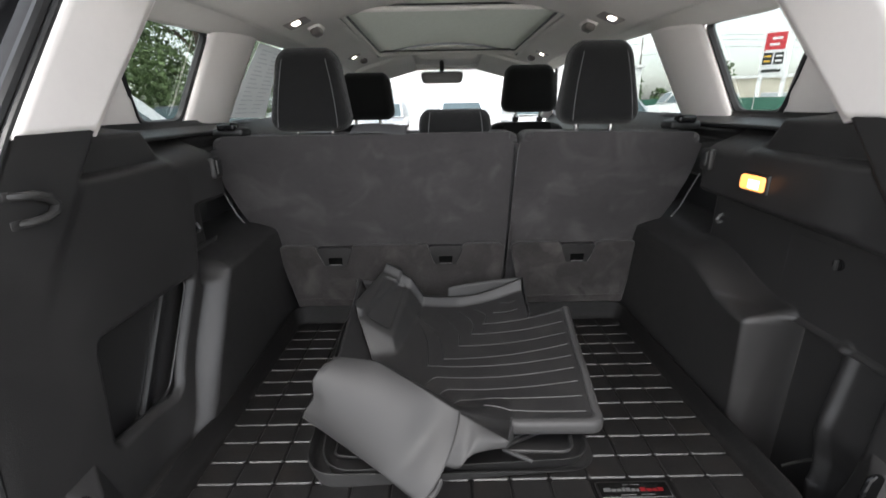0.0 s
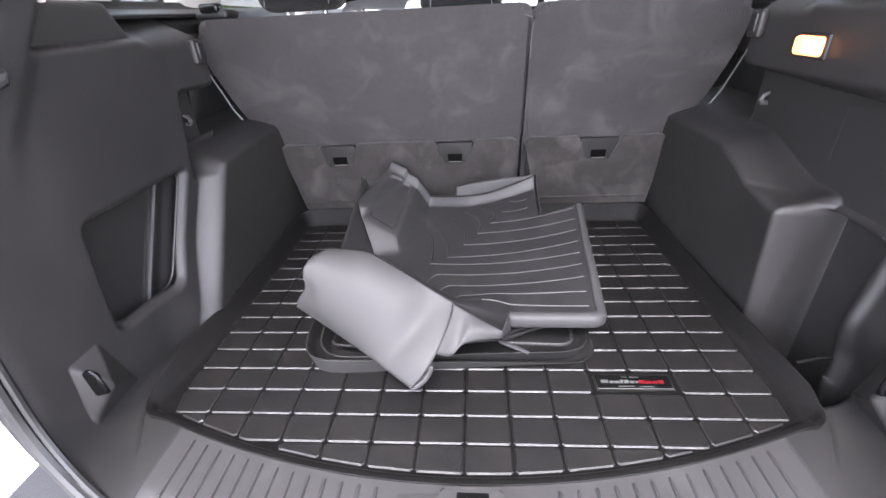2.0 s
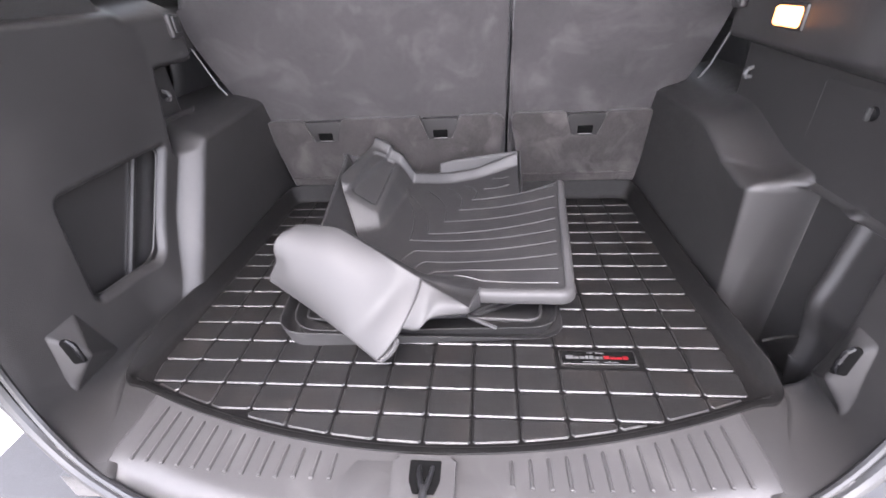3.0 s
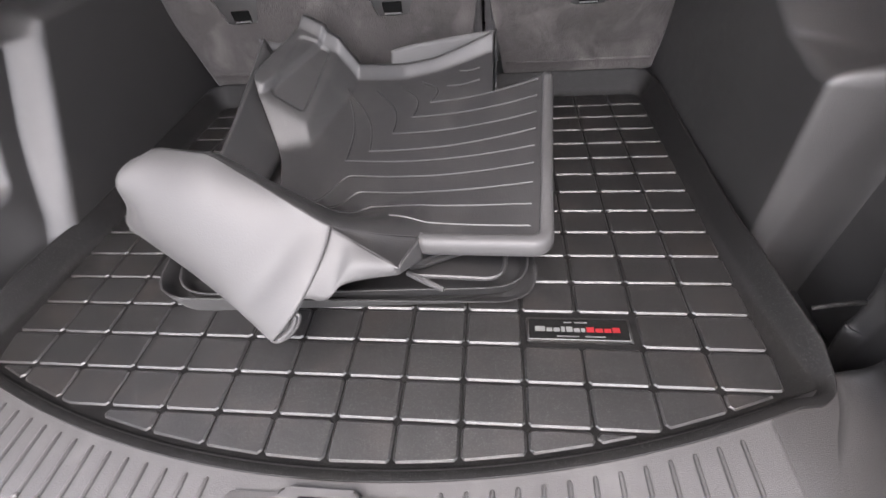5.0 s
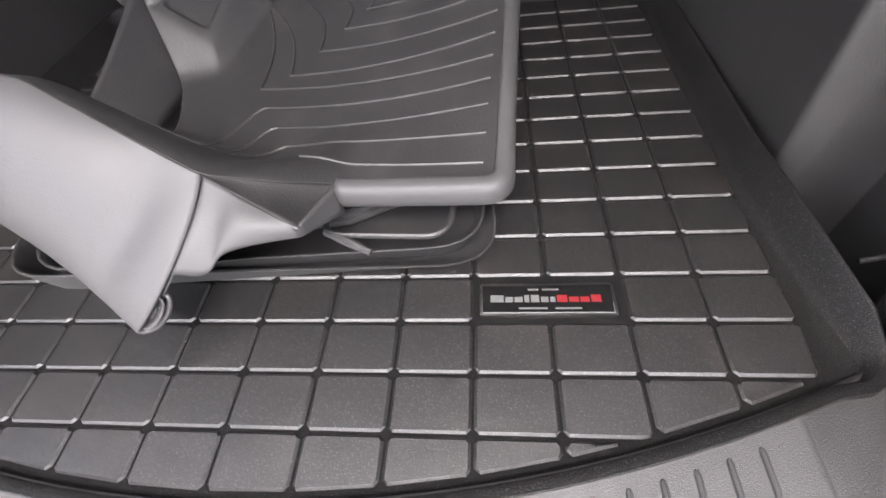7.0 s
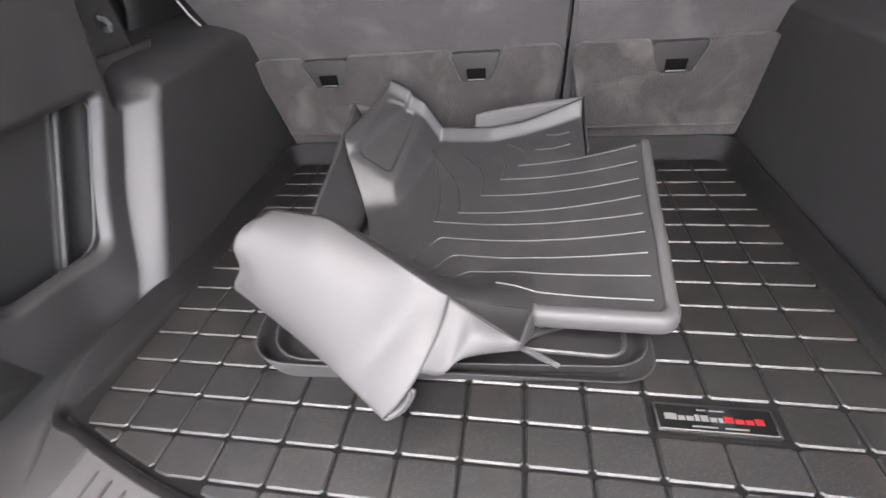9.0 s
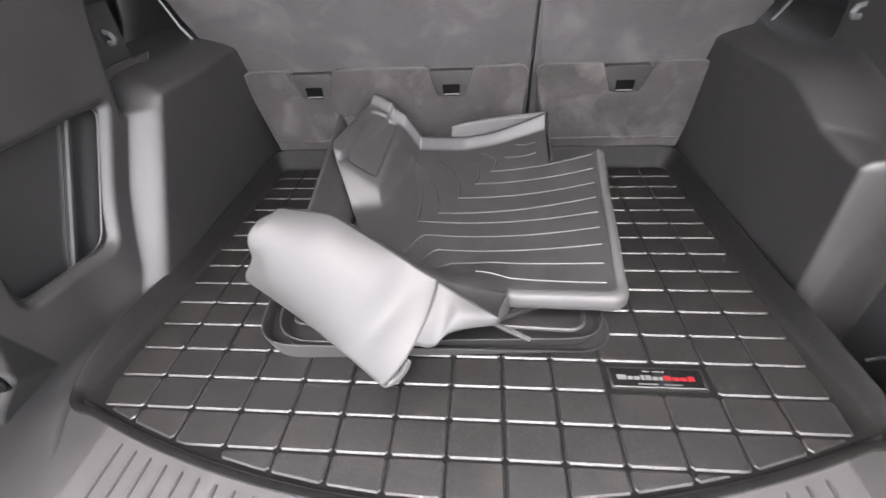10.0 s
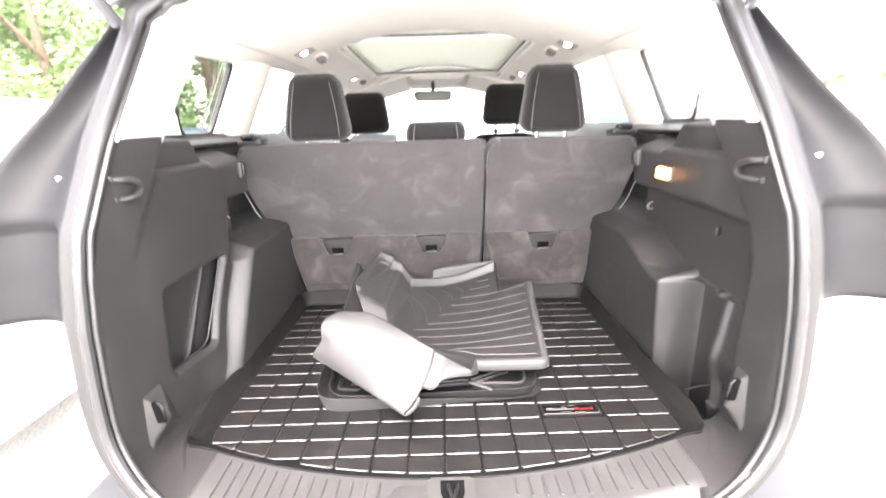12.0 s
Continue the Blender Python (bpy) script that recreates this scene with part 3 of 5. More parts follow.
def window(name, label, outline, sign, mat, frame_width=0.009):
    """A side window: pane and rubber frame in the sloping glass plane; outline in (y, z)."""
    w = tagged(new(name), label, "window", kind="structure")
    pts = rounded(outline, 0.03, 5)
    pane = link("pane", [(sign * (float(side_x(z)) + 0.012), y, z) for y, z in pts], [list(range(len(pts)))], mat, w, smooth=False)
    s = pane.modifiers.new("thickness", "SOLIDIFY")
    s.thickness = 0.004
    pane.visible_shadow = False
    part("window_frame", tube([(sign * (float(side_x(z)) + 0.006), y, z) for y, z in pts], frame_width, 6, True), BLACK_RUBBER, w)
    return w


QUARTER = [(0.962, 0.587), (1.11, 0.587), (1.175, 0.80), (0.80, 0.80), (0.885, 0.69)]
REAR_DOOR = [(1.325, 0.575), (1.93, 0.56), (1.99, 0.835), (1.43, 0.825)]
FRONT_DOOR = [(2.04, 0.56), (2.95, 0.54), (2.62, 0.81), (2.10, 0.838)]
for sign, side in ((-1, "left"), (1, "right")):
    pillars = tagged(new("trim_" + side), "cream plastic pillar trims round the side windows", "pillar trim", kind="structure")
    low, high = 0.588, 0.83
    zs = np.linspace(low, high, 6)
    rear = [(float(rim_y(z)) + 0.0, z, float(rim_x(z))) for z in zs]
    mid = [(0.65 + 0.93 * (z - 0.58), z, 0.56 - 0.04 * (z - 0.58)) for z in zs]
    fore = [(0.68 + 0.95 * (z - 0.58), z, float(side_x(z)) + 0.008) for z in zs]
    low_corner = [(0.68 + 0.95 * (z - 0.58), z, float(side_x(z)) + 0.007) for z in np.linspace(low, 0.70, 6)]
    sill_line = [(0.972 - 0.80 * (z - 0.58), z, float(side_x(z)) + 0.010) for z in np.linspace(low, 0.70, 6)]
    strip("rear_pillar", "", rear, mid, CREAM, pillars, sign, 0.0)
    strip("rear_pillar_edge", "", mid, fore, CREAM, pillars, sign, 0.006)
    strip("quarter_trim", "", low_corner, sill_line, CREAM, pillars, sign, 0.0)
    fr = [(1.105, 0.555, float(side_x(0.555))), (1.18, 0.805, float(side_x(0.805)))]
    bk = [(1.325, 0.555, float(side_x(0.555)) - 0.004), (1.435, 0.83, float(side_x(0.83)) - 0.004)]
    strip("middle_pillar", "", fr, bk, CREAM, pillars, sign, 0.010)
    strip("door_pillar", "", [(1.92, 0.55, 0.68), (1.98, 0.84, 0.59)], [(2.05, 0.55, 0.68), (2.11, 0.84, 0.59)], CREAM, pillars, sign, 0.03)
    strip("front_pillar", "", [(2.95, 0.53, 0.69), (2.60, 0.83, 0.585)], [(3.06, 0.53, 0.66), (2.72, 0.83, 0.55)], CREAM, pillars, sign, 0.03)
    # rail over the windows, down from the roof lining
    ys = np.linspace(0.70, 2.75, 60)[:, None]
    f = np.linspace(0, 1, 8)[None, :]
    zt = roof_z(0.52, ys)
    zb = np.interp(ys, [0.7, 0.95, 1.15, 1.46, 1.98, 2.1, 2.62, 2.75], [0.80, 0.79, 0.798, 0.822, 0.833, 0.835, 0.81, 0.80])
    z = zt + (zb - zt) * f
    x = 0.52 + (side_x(zb) - 0.52) * f ** 0.8
    grid("roof_rail", np.stack([sign * x, ys + 0 * f, z], -1), HEADLINER, pillars, thick=0.008, flip=sign > 0)
    # belt line below the windows, and door linings
    ys = np.linspace(1.06, 3.0, 40)[:, None]
    f = np.linspace(0, 1, 10)[None, :]
    z = 0.578 - 0.62 * f
    x = 0.70 - 0.05 * np.sin(np.pi * np.clip(f * 2.2, 0, 1)) + 0 * ys
    grid("door_lining", np.stack([sign * x, ys + 0 * f, z + 0 * ys], -1), TRIM_DARK, pillars, "black door lining", thick=0.01, flip=sign > 0)
    grid("belt_trim", np.stack([sign * (0.60 + 0.11 * f) + 0 * np.linspace(0.78, 1.3, 20)[:, None], np.linspace(0.78, 1.3, 20)[:, None] + 0 * f, 0.566 + 0.022 * f + 0 * np.linspace(0.78, 1.3, 20)[:, None]], -1), TRIM_DARK, pillars, "black belt line trim", thick=0.006, flip=sign > 0)
    # painted outer skin
    grid("outer_skin", np.stack([sign * (0.86 - 0.12 * np.clip((z - 0.3) / 0.28, 0, 1) ** 2) + 0 * ys, ys * 1.25 - 0.6 + 0 * f, z + 0 * ys], -1), BODY_PAINT, pillars, "grey painted body side", thick=0.003, flip=sign < 0)

window("window_1", "tinted rear quarter window in black rubber", QUARTER, -1, PRIVACY)
window("window_2", "tinted rear quarter window in black rubber", QUARTER, 1, PRIVACY)
window("window_3", "tinted rear door window with price sheet", REAR_DOOR, -1, PRIVACY)
window("window_4", "tinted rear door window", REAR_DOOR, 1, PRIVACY)
window("window_5", "clear front door window", FRONT_DOOR, -1, CLEAR)
window("window_6", "clear front door window", FRONT_DOOR, 1, CLEAR)

# windscreen
ws = tagged(new("window_7"), "wide clear windscreen with sun visors above", "window", kind="structure")
u = np.linspace(-1, 1, 24)[:, None]
v = np.linspace(0, 1, 10)[None, :]
P = np.stack([u * (0.68 - 0.10 * v), 3.30 - 0.55 * v - 0.10 * u ** 2 + 0 * v, 0.47 + 0.385 * v - 0.02 * u ** 2], -1)
pane = grid("pane", P, CLEAR, ws, thick=0.005)
pane.visible_shadow = False

# roof lining, with the opening for the glass roof
ceiling_y = np.linspace(0.69, 2.76, 90)[:, None]
ceiling_x = np.linspace(-0.53, 0.53, 60)[None, :]
cz = roof_z(ceiling_x, ceiling_y)
CP = np.stack([ceiling_x + 0 * ceiling_y, ceiling_y + 0 * ceiling_x, cz], -1)
SUN_Y0, SUN_Y1, SUN_X = 1.52, 2.50, 0.36
mx, my = CP[:-1, :-1, 0] + 0.009, CP[:-1, :-1, 1] + 0.011
keep = ~((np.abs(mx) < SUN_X) & (my > SUN_Y0) & (my < SUN_Y1))
headliner = grid("ceiling", CP, HEADLINER, None, "cream woven roof lining with a sunroof opening", keep, 0.012, flip=True)
tagged(headliner, category="ceiling", kind="structure")
sunroof = thing("sunroof", "closed cream cloth sunroof shade in its frame", "sunroof")
u = np.linspace(-1, 1, 30)[:, None]
v = np.linspace(0, 1, 30)[None, :]
sx, sy = u * (SUN_X + 0.03) + 0 * v, SUN_Y0 - 0.03 + v * (SUN_Y1 - SUN_Y0 + 0.06) + 0 * u
grid("shade", np.stack([sx, sy, roof_z(sx, sy) + 0.022], -1), SHADE, sunroof)
roof_pane = grid("roof_glass", np.stack([sx * 1.05, sy, roof_z(sx, sy) + 0.055], -1), PRIVACY, sunroof, "tinted roof glass", thick=0.004)
roof_pane.visible_shadow = False
rim = rounded([(-SUN_X, SUN_Y0), (SUN_X, SUN_Y0), (SUN_X, SUN_Y1), (-SUN_X, SUN_Y1)], 0.03)
part("frame", tube([(a, b, float(roof_z(a, b)) + 0.004) for a, b in rim], 0.008, 6, True), HEADLINER, sunroof)
part("gap", tube([(a * 0.985, SUN_Y0 + 0.012 + (b - SUN_Y0) * 0.976, float(roof_z(a, b)) + 0.017) for a, b in rim], 0.004, 6, True), BLACK_RUBBER, sunroof, "dark shadow gap seal")
# outer roof skin closes the car above
ux = np.linspace(-0.6, 0.6, 20)[None, :]
uy = np.linspace(0.66, 2.8, 30)[:, None]
open_roof = ~((np.abs(ux[:, :-1] + 0.03) < SUN_X) & (uy[:-1] + 0.035 > SUN_Y0) & (uy[:-1] + 0.035 < SUN_Y1))
outer = grid("roof_skin", np.stack([ux + 0 * uy, uy + 0 * ux, roof_z(ux, uy) + 0.05], -1), BODY_PAINT, None, "grey painted car roof", open_roof, 0.003)
tagged(outer, category="car roof", kind="structure")

# header console and visors
console = thing("overhead_console", "cream overhead console ahead of the sunroof", "console")
part("body", prism(rounded([(-0.17, 2.55), (0.17, 2.55), (0.12, 2.70), (-0.12, 2.70)], 0.03), lambda a, b, w: (a, b, float(roof_z(a, b)) - 0.035 + w), 0.04, 0.012), HEADLINER, console)
for s in (-1, 1):
    visor = thing("sun_visor", "folded cream sun visor above the windscreen", "sun visor", group="sun visors")
    part("flap", prism(rounded([(s * 0.19, 2.52), (s * 0.50, 2.52), (s * 0.50, 2.72), (s * 0.17, 2.72)], 0.02), lambda a, b, w: (a, b, float(roof_z(a, b)) - 0.028 - 0.1 * (b - 2.52) + w), 0.018, 0.006), HEADLINER, visor)
    part("hinge", tube([(s * 0.49, 2.725, 0.80), (s * 0.2, 2.725, 0.83)], 0.005), CREAM, visor)
header = part("header_trim", prism([(-0.56, 2.72), (0.56, 2.72), (0.54, 2.80), (-0.54, 2.80)], lambda a, b, w: (a, b, 0.835 - 0.06 * a * a + w), 0.03, 0.008), HEADLINER, None, "cream trim along the windscreen top")
tagged(header, category="trim", kind="structure")

mirror = thing("rear_view_mirror", "black interior rear view mirror on the windscreen", "mirror")
part("housing", prism(rounded([(-0.135, 0.728), (0.075, 0.728), (0.085, 0.785), (-0.145, 0.785)], 0.022), lambda a, b, w: (a, 2.45 + w, b), 0.035, 0.01), TRIM_DARK, mirror)
# gloss black glass: the dark view it would mirror is in its colour
part("glass", prism(rounded([(-0.127, 0.734), (0.067, 0.734), (0.076, 0.779), (-0.136, 0.779)], 0.018), lambda a, b, w: (a, 2.446 + w, b), 0.003), GLOSS_BLACK, mirror, "mirror glass blackened for a dark reflection")
part("stalk", tube([(-0.03, 2.47, 0.78), (-0.03, 2.52, 0.83), (-0.03, 2.66, 0.85)], 0.012), TRIM_DARK, mirror)

# reading lamps and grab handles in the roof edges
for s in (-1, 1):
    for yy, size in ((1.40, 1.0), (2.30, 0.9)):
        xx = 0.455
        zz = float(roof_z(xx, yy)) - 0.004
        tilt = Matrix.Rotation(s * radians(22), 4, "Y")
        lamp = thing("reading_lamp", "cream roof reading lamp, switched on", "lamp", group="roof lamps")
        part("housing", box((0.08 * size, 0.085 * size, 0.02), (s * xx, yy, zz), 0.009, 3, turn=tilt), LAMP_BODY, lamp)
        part("lens", box((0.024 * size, 0.03 * size, 0.012), (s * xx * 1.0, yy - 0.014, zz - 0.009), 0.005, 2, turn=tilt), LAMP_WHITE, lamp, "lit white lens")
        hook = thing("coat_hook", "cream coat hook and grab handle end", "hook", group="roof hooks")
        part("base", box((0.042, 0.085, 0.026), (s * (xx - 0.020), yy + 0.13, zz + 0.0), 0.011, 3, turn=tilt), CREAM, hook)
        part("cap", box((0.034, 0.055, 0.026), (s * (xx - 0.026), yy + 0.115, zz - 0.014), 0.011, 3, turn=tilt), material("brown_shadowed_plastic", (0.16, 0.14, 0.13), 0.5), hook, "darker hinged cap")

# price sheet on the left rear door glass
sheet = thing("price_sheet", "white printed price sheet taped inside the rear door window", "paper")
def on_glass(a, b, w):
    return (-(float(side_x(b)) + 0.004 - w), a, b)
part("paper", prism([(1.36, 0.59), (1.66, 0.585), (1.70, 0.815), (1.50, 0.812)], on_glass, 0.001), PAPER, sheet, smooth=False)
for i in range(16):
    zb = 0.603 + i * 0.0128
    y0 = 1.40 + (zb - 0.59) * 0.62
    for a, b in ((0.0, 0.09 - 0.02 * (i % 3)), (0.11, 0.17 + 0.01 * (i % 4))):
        part("print_line", prism([(y0 + a, zb), (y0 + b, zb), (y0 + b, zb + 0.0026), (y0 + a, zb + 0.0026)], lambda p, q, w: on_glass(p, q, 0.0015 + w), 0.0005), INK, sheet, smooth=False)


# ---- rear seat ----
def seat_y(z):
    return 1.203 - 0.34 * (z - 0.2)


def seat_back(name, label, outline, radii):
    s = thing(name, label, "car seat", group="rear seat backs")
    b = prism(rounded(outline, radii, 6), lambda a, b, w: (a, seat_y(b) + w, b), 0.12, 0.02, 4)
    part("back_panel", b, CARPET, s, "brushed charcoal carpet back panel")
    return s


wide = seat_back("seat_back", "wide folding rear seat back in charcoal carpet", [(-0.53, 0.05), (0.1385, 0.05), (0.1385, 0.40), (0.15, 0.553), (-0.612, 0.553), (-0.62, 0.46), (-0.585, 0.33), (-0.535, 0.24)], [0.01, 0.005, 0.005, 0.03, 0.035, 0.03, 0.05, 0.03])
narrow = seat_back("seat_back", "narrow folding rear seat back in charcoal carpet", [(0.1455, 0.05), (0.52, 0.05), (0.525, 0.24), (0.575, 0.33), (0.603, 0.44), (0.605, 0.545), (0.16, 0.553), (0.1455, 0.50)], [0.005, 0.01, 0.03, 0.05, 0.03, 0.03, 0.035, 0.05])


def flap(parent, x0, x1, latches):
    """Carpet flap along the seat's foot, with a notch round each latch."""
    top, low, dip = 0.243, 0.045, 0.176
    line = [(x0 + 0.035, low), (x1 - 0.02, low), (x1, top - 0.012), (x1 - 0.012, top)]
    for c in sorted(latches, reverse=True):
        line += [(c + 0.054, top), (c + 0.030, dip), (c - 0.030, dip), (c - 0.054, top)]
    line += [(x0 + 0.012, top), (x0, top - 0.012)]
    part("flap", prism(rounded(line, 0.008, 3), lambda a, b, w: (a, 1.178 + 0.10 * (0.243 - b) - 0.012 + w, b), 0.022, 0.005, 2), FLAP_CARPET, parent, "worn lighter carpet flap")
    part("flap_seam", tube([(x0 + 0.04, 1.181, 0.072), (x1 - 0.03, 1.181, 0.072)], 0.003, 6), FLAP_CARPET, parent)
    for c in latches:
        part("latch_cover", prism(rounded([(c - 0.033, 0.156), (c + 0.033, 0.156), (c + 0.048, 0.236), (c - 0.048, 0.236)], 0.004), lambda a, b, w: (a, 1.184 - 0.16 * (b - 0.156) + w, b), 0.03, 0.003), TRIM, parent, "charcoal plastic anchor cover")
        # black plate on the cover paints the slot's shaded depth
        part("latch_slot", prism(rounded([(c - 0.018, 0.180), (c + 0.018, 0.180), (c + 0.020, 0.205), (c - 0.020, 0.205)], 0.003), lambda a, b, w: (a, 1.1815 - 0.16 * (b - 0.156) + w, b), 0.004, 0.001), SLOT, parent, "black plate for the slot's shade")
        part("anchor_bar", tube([(c - 0.017, 1.1765, 0.183), (c + 0.017, 1.1765, 0.183)], 0.0016, 6), DULL_METAL, parent, "steel anchor bar")


flap(wide, -0.515, 0.134, (-0.354, -0.036))
flap(narrow, 0.150, 0.512, (0.343,))
part("piping", tube([(0.1395, seat_y(z) - 0.001, z) for z in np.linspace(0.25, 0.52, 12)], 0.0025, 6), TRIM_DARK, wide, "dark edge piping")
part("piping", tube([(0.1465 + 0.002 * max(0, z - 0.48) / 0.04, seat_y(z) - 0.003, z) for z in np.linspace(0.44, 0.515, 8)], 0.0016, 6), THREAD, narrow, "pale edge piping")
for s, seat in ((-1, wide), (1, narrow)):
    pts = [(s * 0.622, 1.115, 0.44), (s * 0.60, 1.145, 0.345), (s * 0.565, 1.165, 0.275)]
    part("side_bracket", tube(pts, [0.002, 0.0028, 0.003], 6), DULL_METAL, seat, "bright steel hinge edge")

# release knobs on the outer shoulders
for s, seat in ((-1, wide), (1, narrow)):
    x = s * (0.565 if s < 0 else 0.555)
    part("release_bezel", box((0.075, 0.06, 0.02), (x, 1.12, 0.562), 0.008, 3), TRIM_DARK, seat, "black seat release bezel")
    part("release_lever", box((0.045, 0.03, 0.02), (x, 1.10, 0.575), 0.007, 3), GLOSS_BLACK, seat, "glossy release lever")

tag = thing("cloth_flap", "pale grey cloth flap hanging over the seat top", "cloth flap")
u = np.linspace(0, 1, 14)[:, None]
v = np.linspace(0, 1, 12)[None, :]
tx = -0.265 + 0.135 * u + 0.006 * v
ty = 1.082 + 0.075 * v + 0 * u
tz = 0.556 + 0.018 * np.sin(np.pi * v * 0.6) + 0.003 * np.sin(5 * u)
grid("cloth", np.stack([tx, ty, tz], -1), material("pale_grey_cloth", (0.055, 0.055, 0.058), 0.85, grain=0.4, grain_scale=600), tag, thick=0.003)


def head_restraint(label, x, y, z, width, height, deep, group, taper=0.74, seams=True):
    h = thing("headrest", label, "headrest", group=group)
    b = box((width, deep, height), (0, 0, 0), min(deep, height, width) * 0.36, 6)
    for v in b.verts:
        k = 1 - (1 - taper) * max(0.0, v.co.z / height + 0.5) ** 1.6
        v.co.x *= k
        v.co.y = v.co.y * (0.8 + 0.2 * k) + 0.02 * (v.co.z / height)
        v.co += Vector((x, y, z))
    part("cushion", b, SEAT_CLOTH, h)
    if seams:
        for s in (-1, 1):
            pts = []
            for i in range(12):
                f = i / 11
                zz = z - height * 0.44 + height * 0.85 * f
                k = 1 - (1 - taper) * f ** 1.6
                pts.append((x + s * width * 0.36 * k, y - deep * 0.5 * (0.8 + 0.2 * k) - 0.0008 + 0.02 * ((zz - z) / height) + 0.01 * (f > 0.95), zz))
            part("seam", tube(pts, 0.0012, 5), THREAD, h, "pale stitched seam")
    for s in (-1, 1):
        part("post", tube([(x + s * width * 0.22, y, z - height * 0.45), (x + s * width * 0.22, y, z - height * 0.5 - 0.06)], 0.006, 10), CHROME, h, "bright steel post")
        part("guide", tube([(x + s * width * 0.22, y, z - height * 0.5 - 0.035), (x + s * width * 0.22, y, z - height * 0.5 - 0.02)], 0.013, 12), TRIM_DARK, h, "black post guide")
    return h


head_restraint("tall black cloth headrest with pale stitching on the rear seat", -0.366, 1.15, 0.657, 0.2, 0.195, 0.10, "rear headrests", 0.68)
head_restraint("tall black cloth headrest with pale stitching on the rear seat", 0.349, 1.15, 0.663, 0.2, 0.195, 0.10, "rear headrests", 0.68)
head_restraint("low wide grey-black centre headrest on the rear seat", -0.008, 1.15, 0.575, 0.185, 0.065, 0.09, "rear headrests", 0.92)
for x, y, zt in ((-0.34, 1.86, 0.655), (0.315, 1.86, 0.675)):
    fs = thing("front_seat", "dark cloth front seat seen over the rear seat", "car seat", group="front seats")
    part("backrest", prism(rounded([(x - 0.25, -0.05), (x + 0.25, -0.05), (x + 0.24, 0.35), (x + 0.15, 0.545), (x - 0.15, 0.545), (x - 0.24, 0.35)], 0.06), lambda a, b, w: (a, 1.98 - 0.25 * b + w, b), 0.13, 0.04, 4), SEAT_CLOTH, fs)
    part("cushion", box((0.5, 0.5, 0.16), (x, 2.2, -0.02), 0.05, 3), SEAT_CLOTH, fs)
    head_restraint("black cloth front headrest on steel posts", x, y, zt, 0.225, 0.18, 0.10, "front headrests", 0.82, False)

# dashboard closes the cabin ahead
dash = thing("dashboard", "dark grained dashboard below the windscreen", "dashboard")
part("top", prism(rounded([(2.62, 0.0), (3.3, 0.0), (3.3, 0.45), (2.85, 0.47), (2.65, 0.40)], 0.05), lambda a, b, w: (-0.68 + w, a, b), 1.36, 0.03, 3), TRIM_DARK, dash)


# ---- fittings on the side trims ----
def tie_down(sign):
    r = thing("tie_down_ring", "glossy black tie-down ring in a dark moulded socket", "tie-down", group="tie-downs")
    cx, cy, cz = sign * 0.5285, 0.4455, 0.104 if sign < 0 else 0.116
    across, up = Vector((-sign * 0.75, 0.66, 0.0)), Vector((sign * 0.05, 0.12, 1.0)).normalized()
    lean = (up - across * 0.12).normalized()
    out = lean.cross(across).normalized() * sign
    mid = Vector((cx, cy, cz))
    slot = rounded([(-0.0075, -0.021), (0.0085, -0.025), (0.0085, 0.012), (0.0, 0.024), (-0.0075, 0.020)], 0.003)
    # thin black plate paints the shade inside the socket
    part("socket", prism(slot, lambda a, b, w: tuple(mid + across * a + lean * b + out * (w - 0.002)), 0.003, 0.0008), SLOT, r, "black plate for the socket's shade")
    bar = [(0.001, 0.020, 0.0), (0.0055, 0.012, 0.004), (0.0062, 0.0, 0.0052), (0.0062, -0.012, 0.004), (0.003, -0.021, 0.0)]
    part("ring", tube([mid + across * a + lean * b + out * w for a, b, w in bar], [0.003, 0.0036, 0.0038, 0.0036, 0.003], 8), GLOSS_BLACK, r, "glossy black ring bar")


def bag_hook(sign, y, z, x, size=1.0):
    h = thing("bag_hook", "small round plastic bag hook on the side trim", "hook", group="bag hooks")
    part("base", tube([(sign * (x + 0.004), y, z), (sign * (x - 0.003), y, z)], 0.013 * size, 14), TRIM_DARK, h)
    part("hook", tube([(sign * (x - 0.002), y, z + 0.005), (sign * (x - 0.012), y, z + 0.002), (sign * (x - 0.016), y, z - 0.006), (sign * (x - 0.012), y, z - 0.012), (sign * (x - 0.004), y, z - 0.012)], 0.0045 * size, 8), material("grey_hook_plastic", (0.07, 0.07, 0.07), 0.5), h, "grey worn hook")


def cover_clip(sign):
    c = thing("cover_clip", "moulded clip holding the cargo cover end", "clip", group="cover clips")
    x = 0.537
    part("clip", box((0.014, 0.036, 0.045), (sign * (x - 0.004), 0.945, 0.497), 0.005, 3), TRIM, c)
    part("notch", box((0.006, 0.02, 0.03), (sign * (x - 0.012), 0.945, 0.499), 0.003, 2), TRIM_DARK, c)


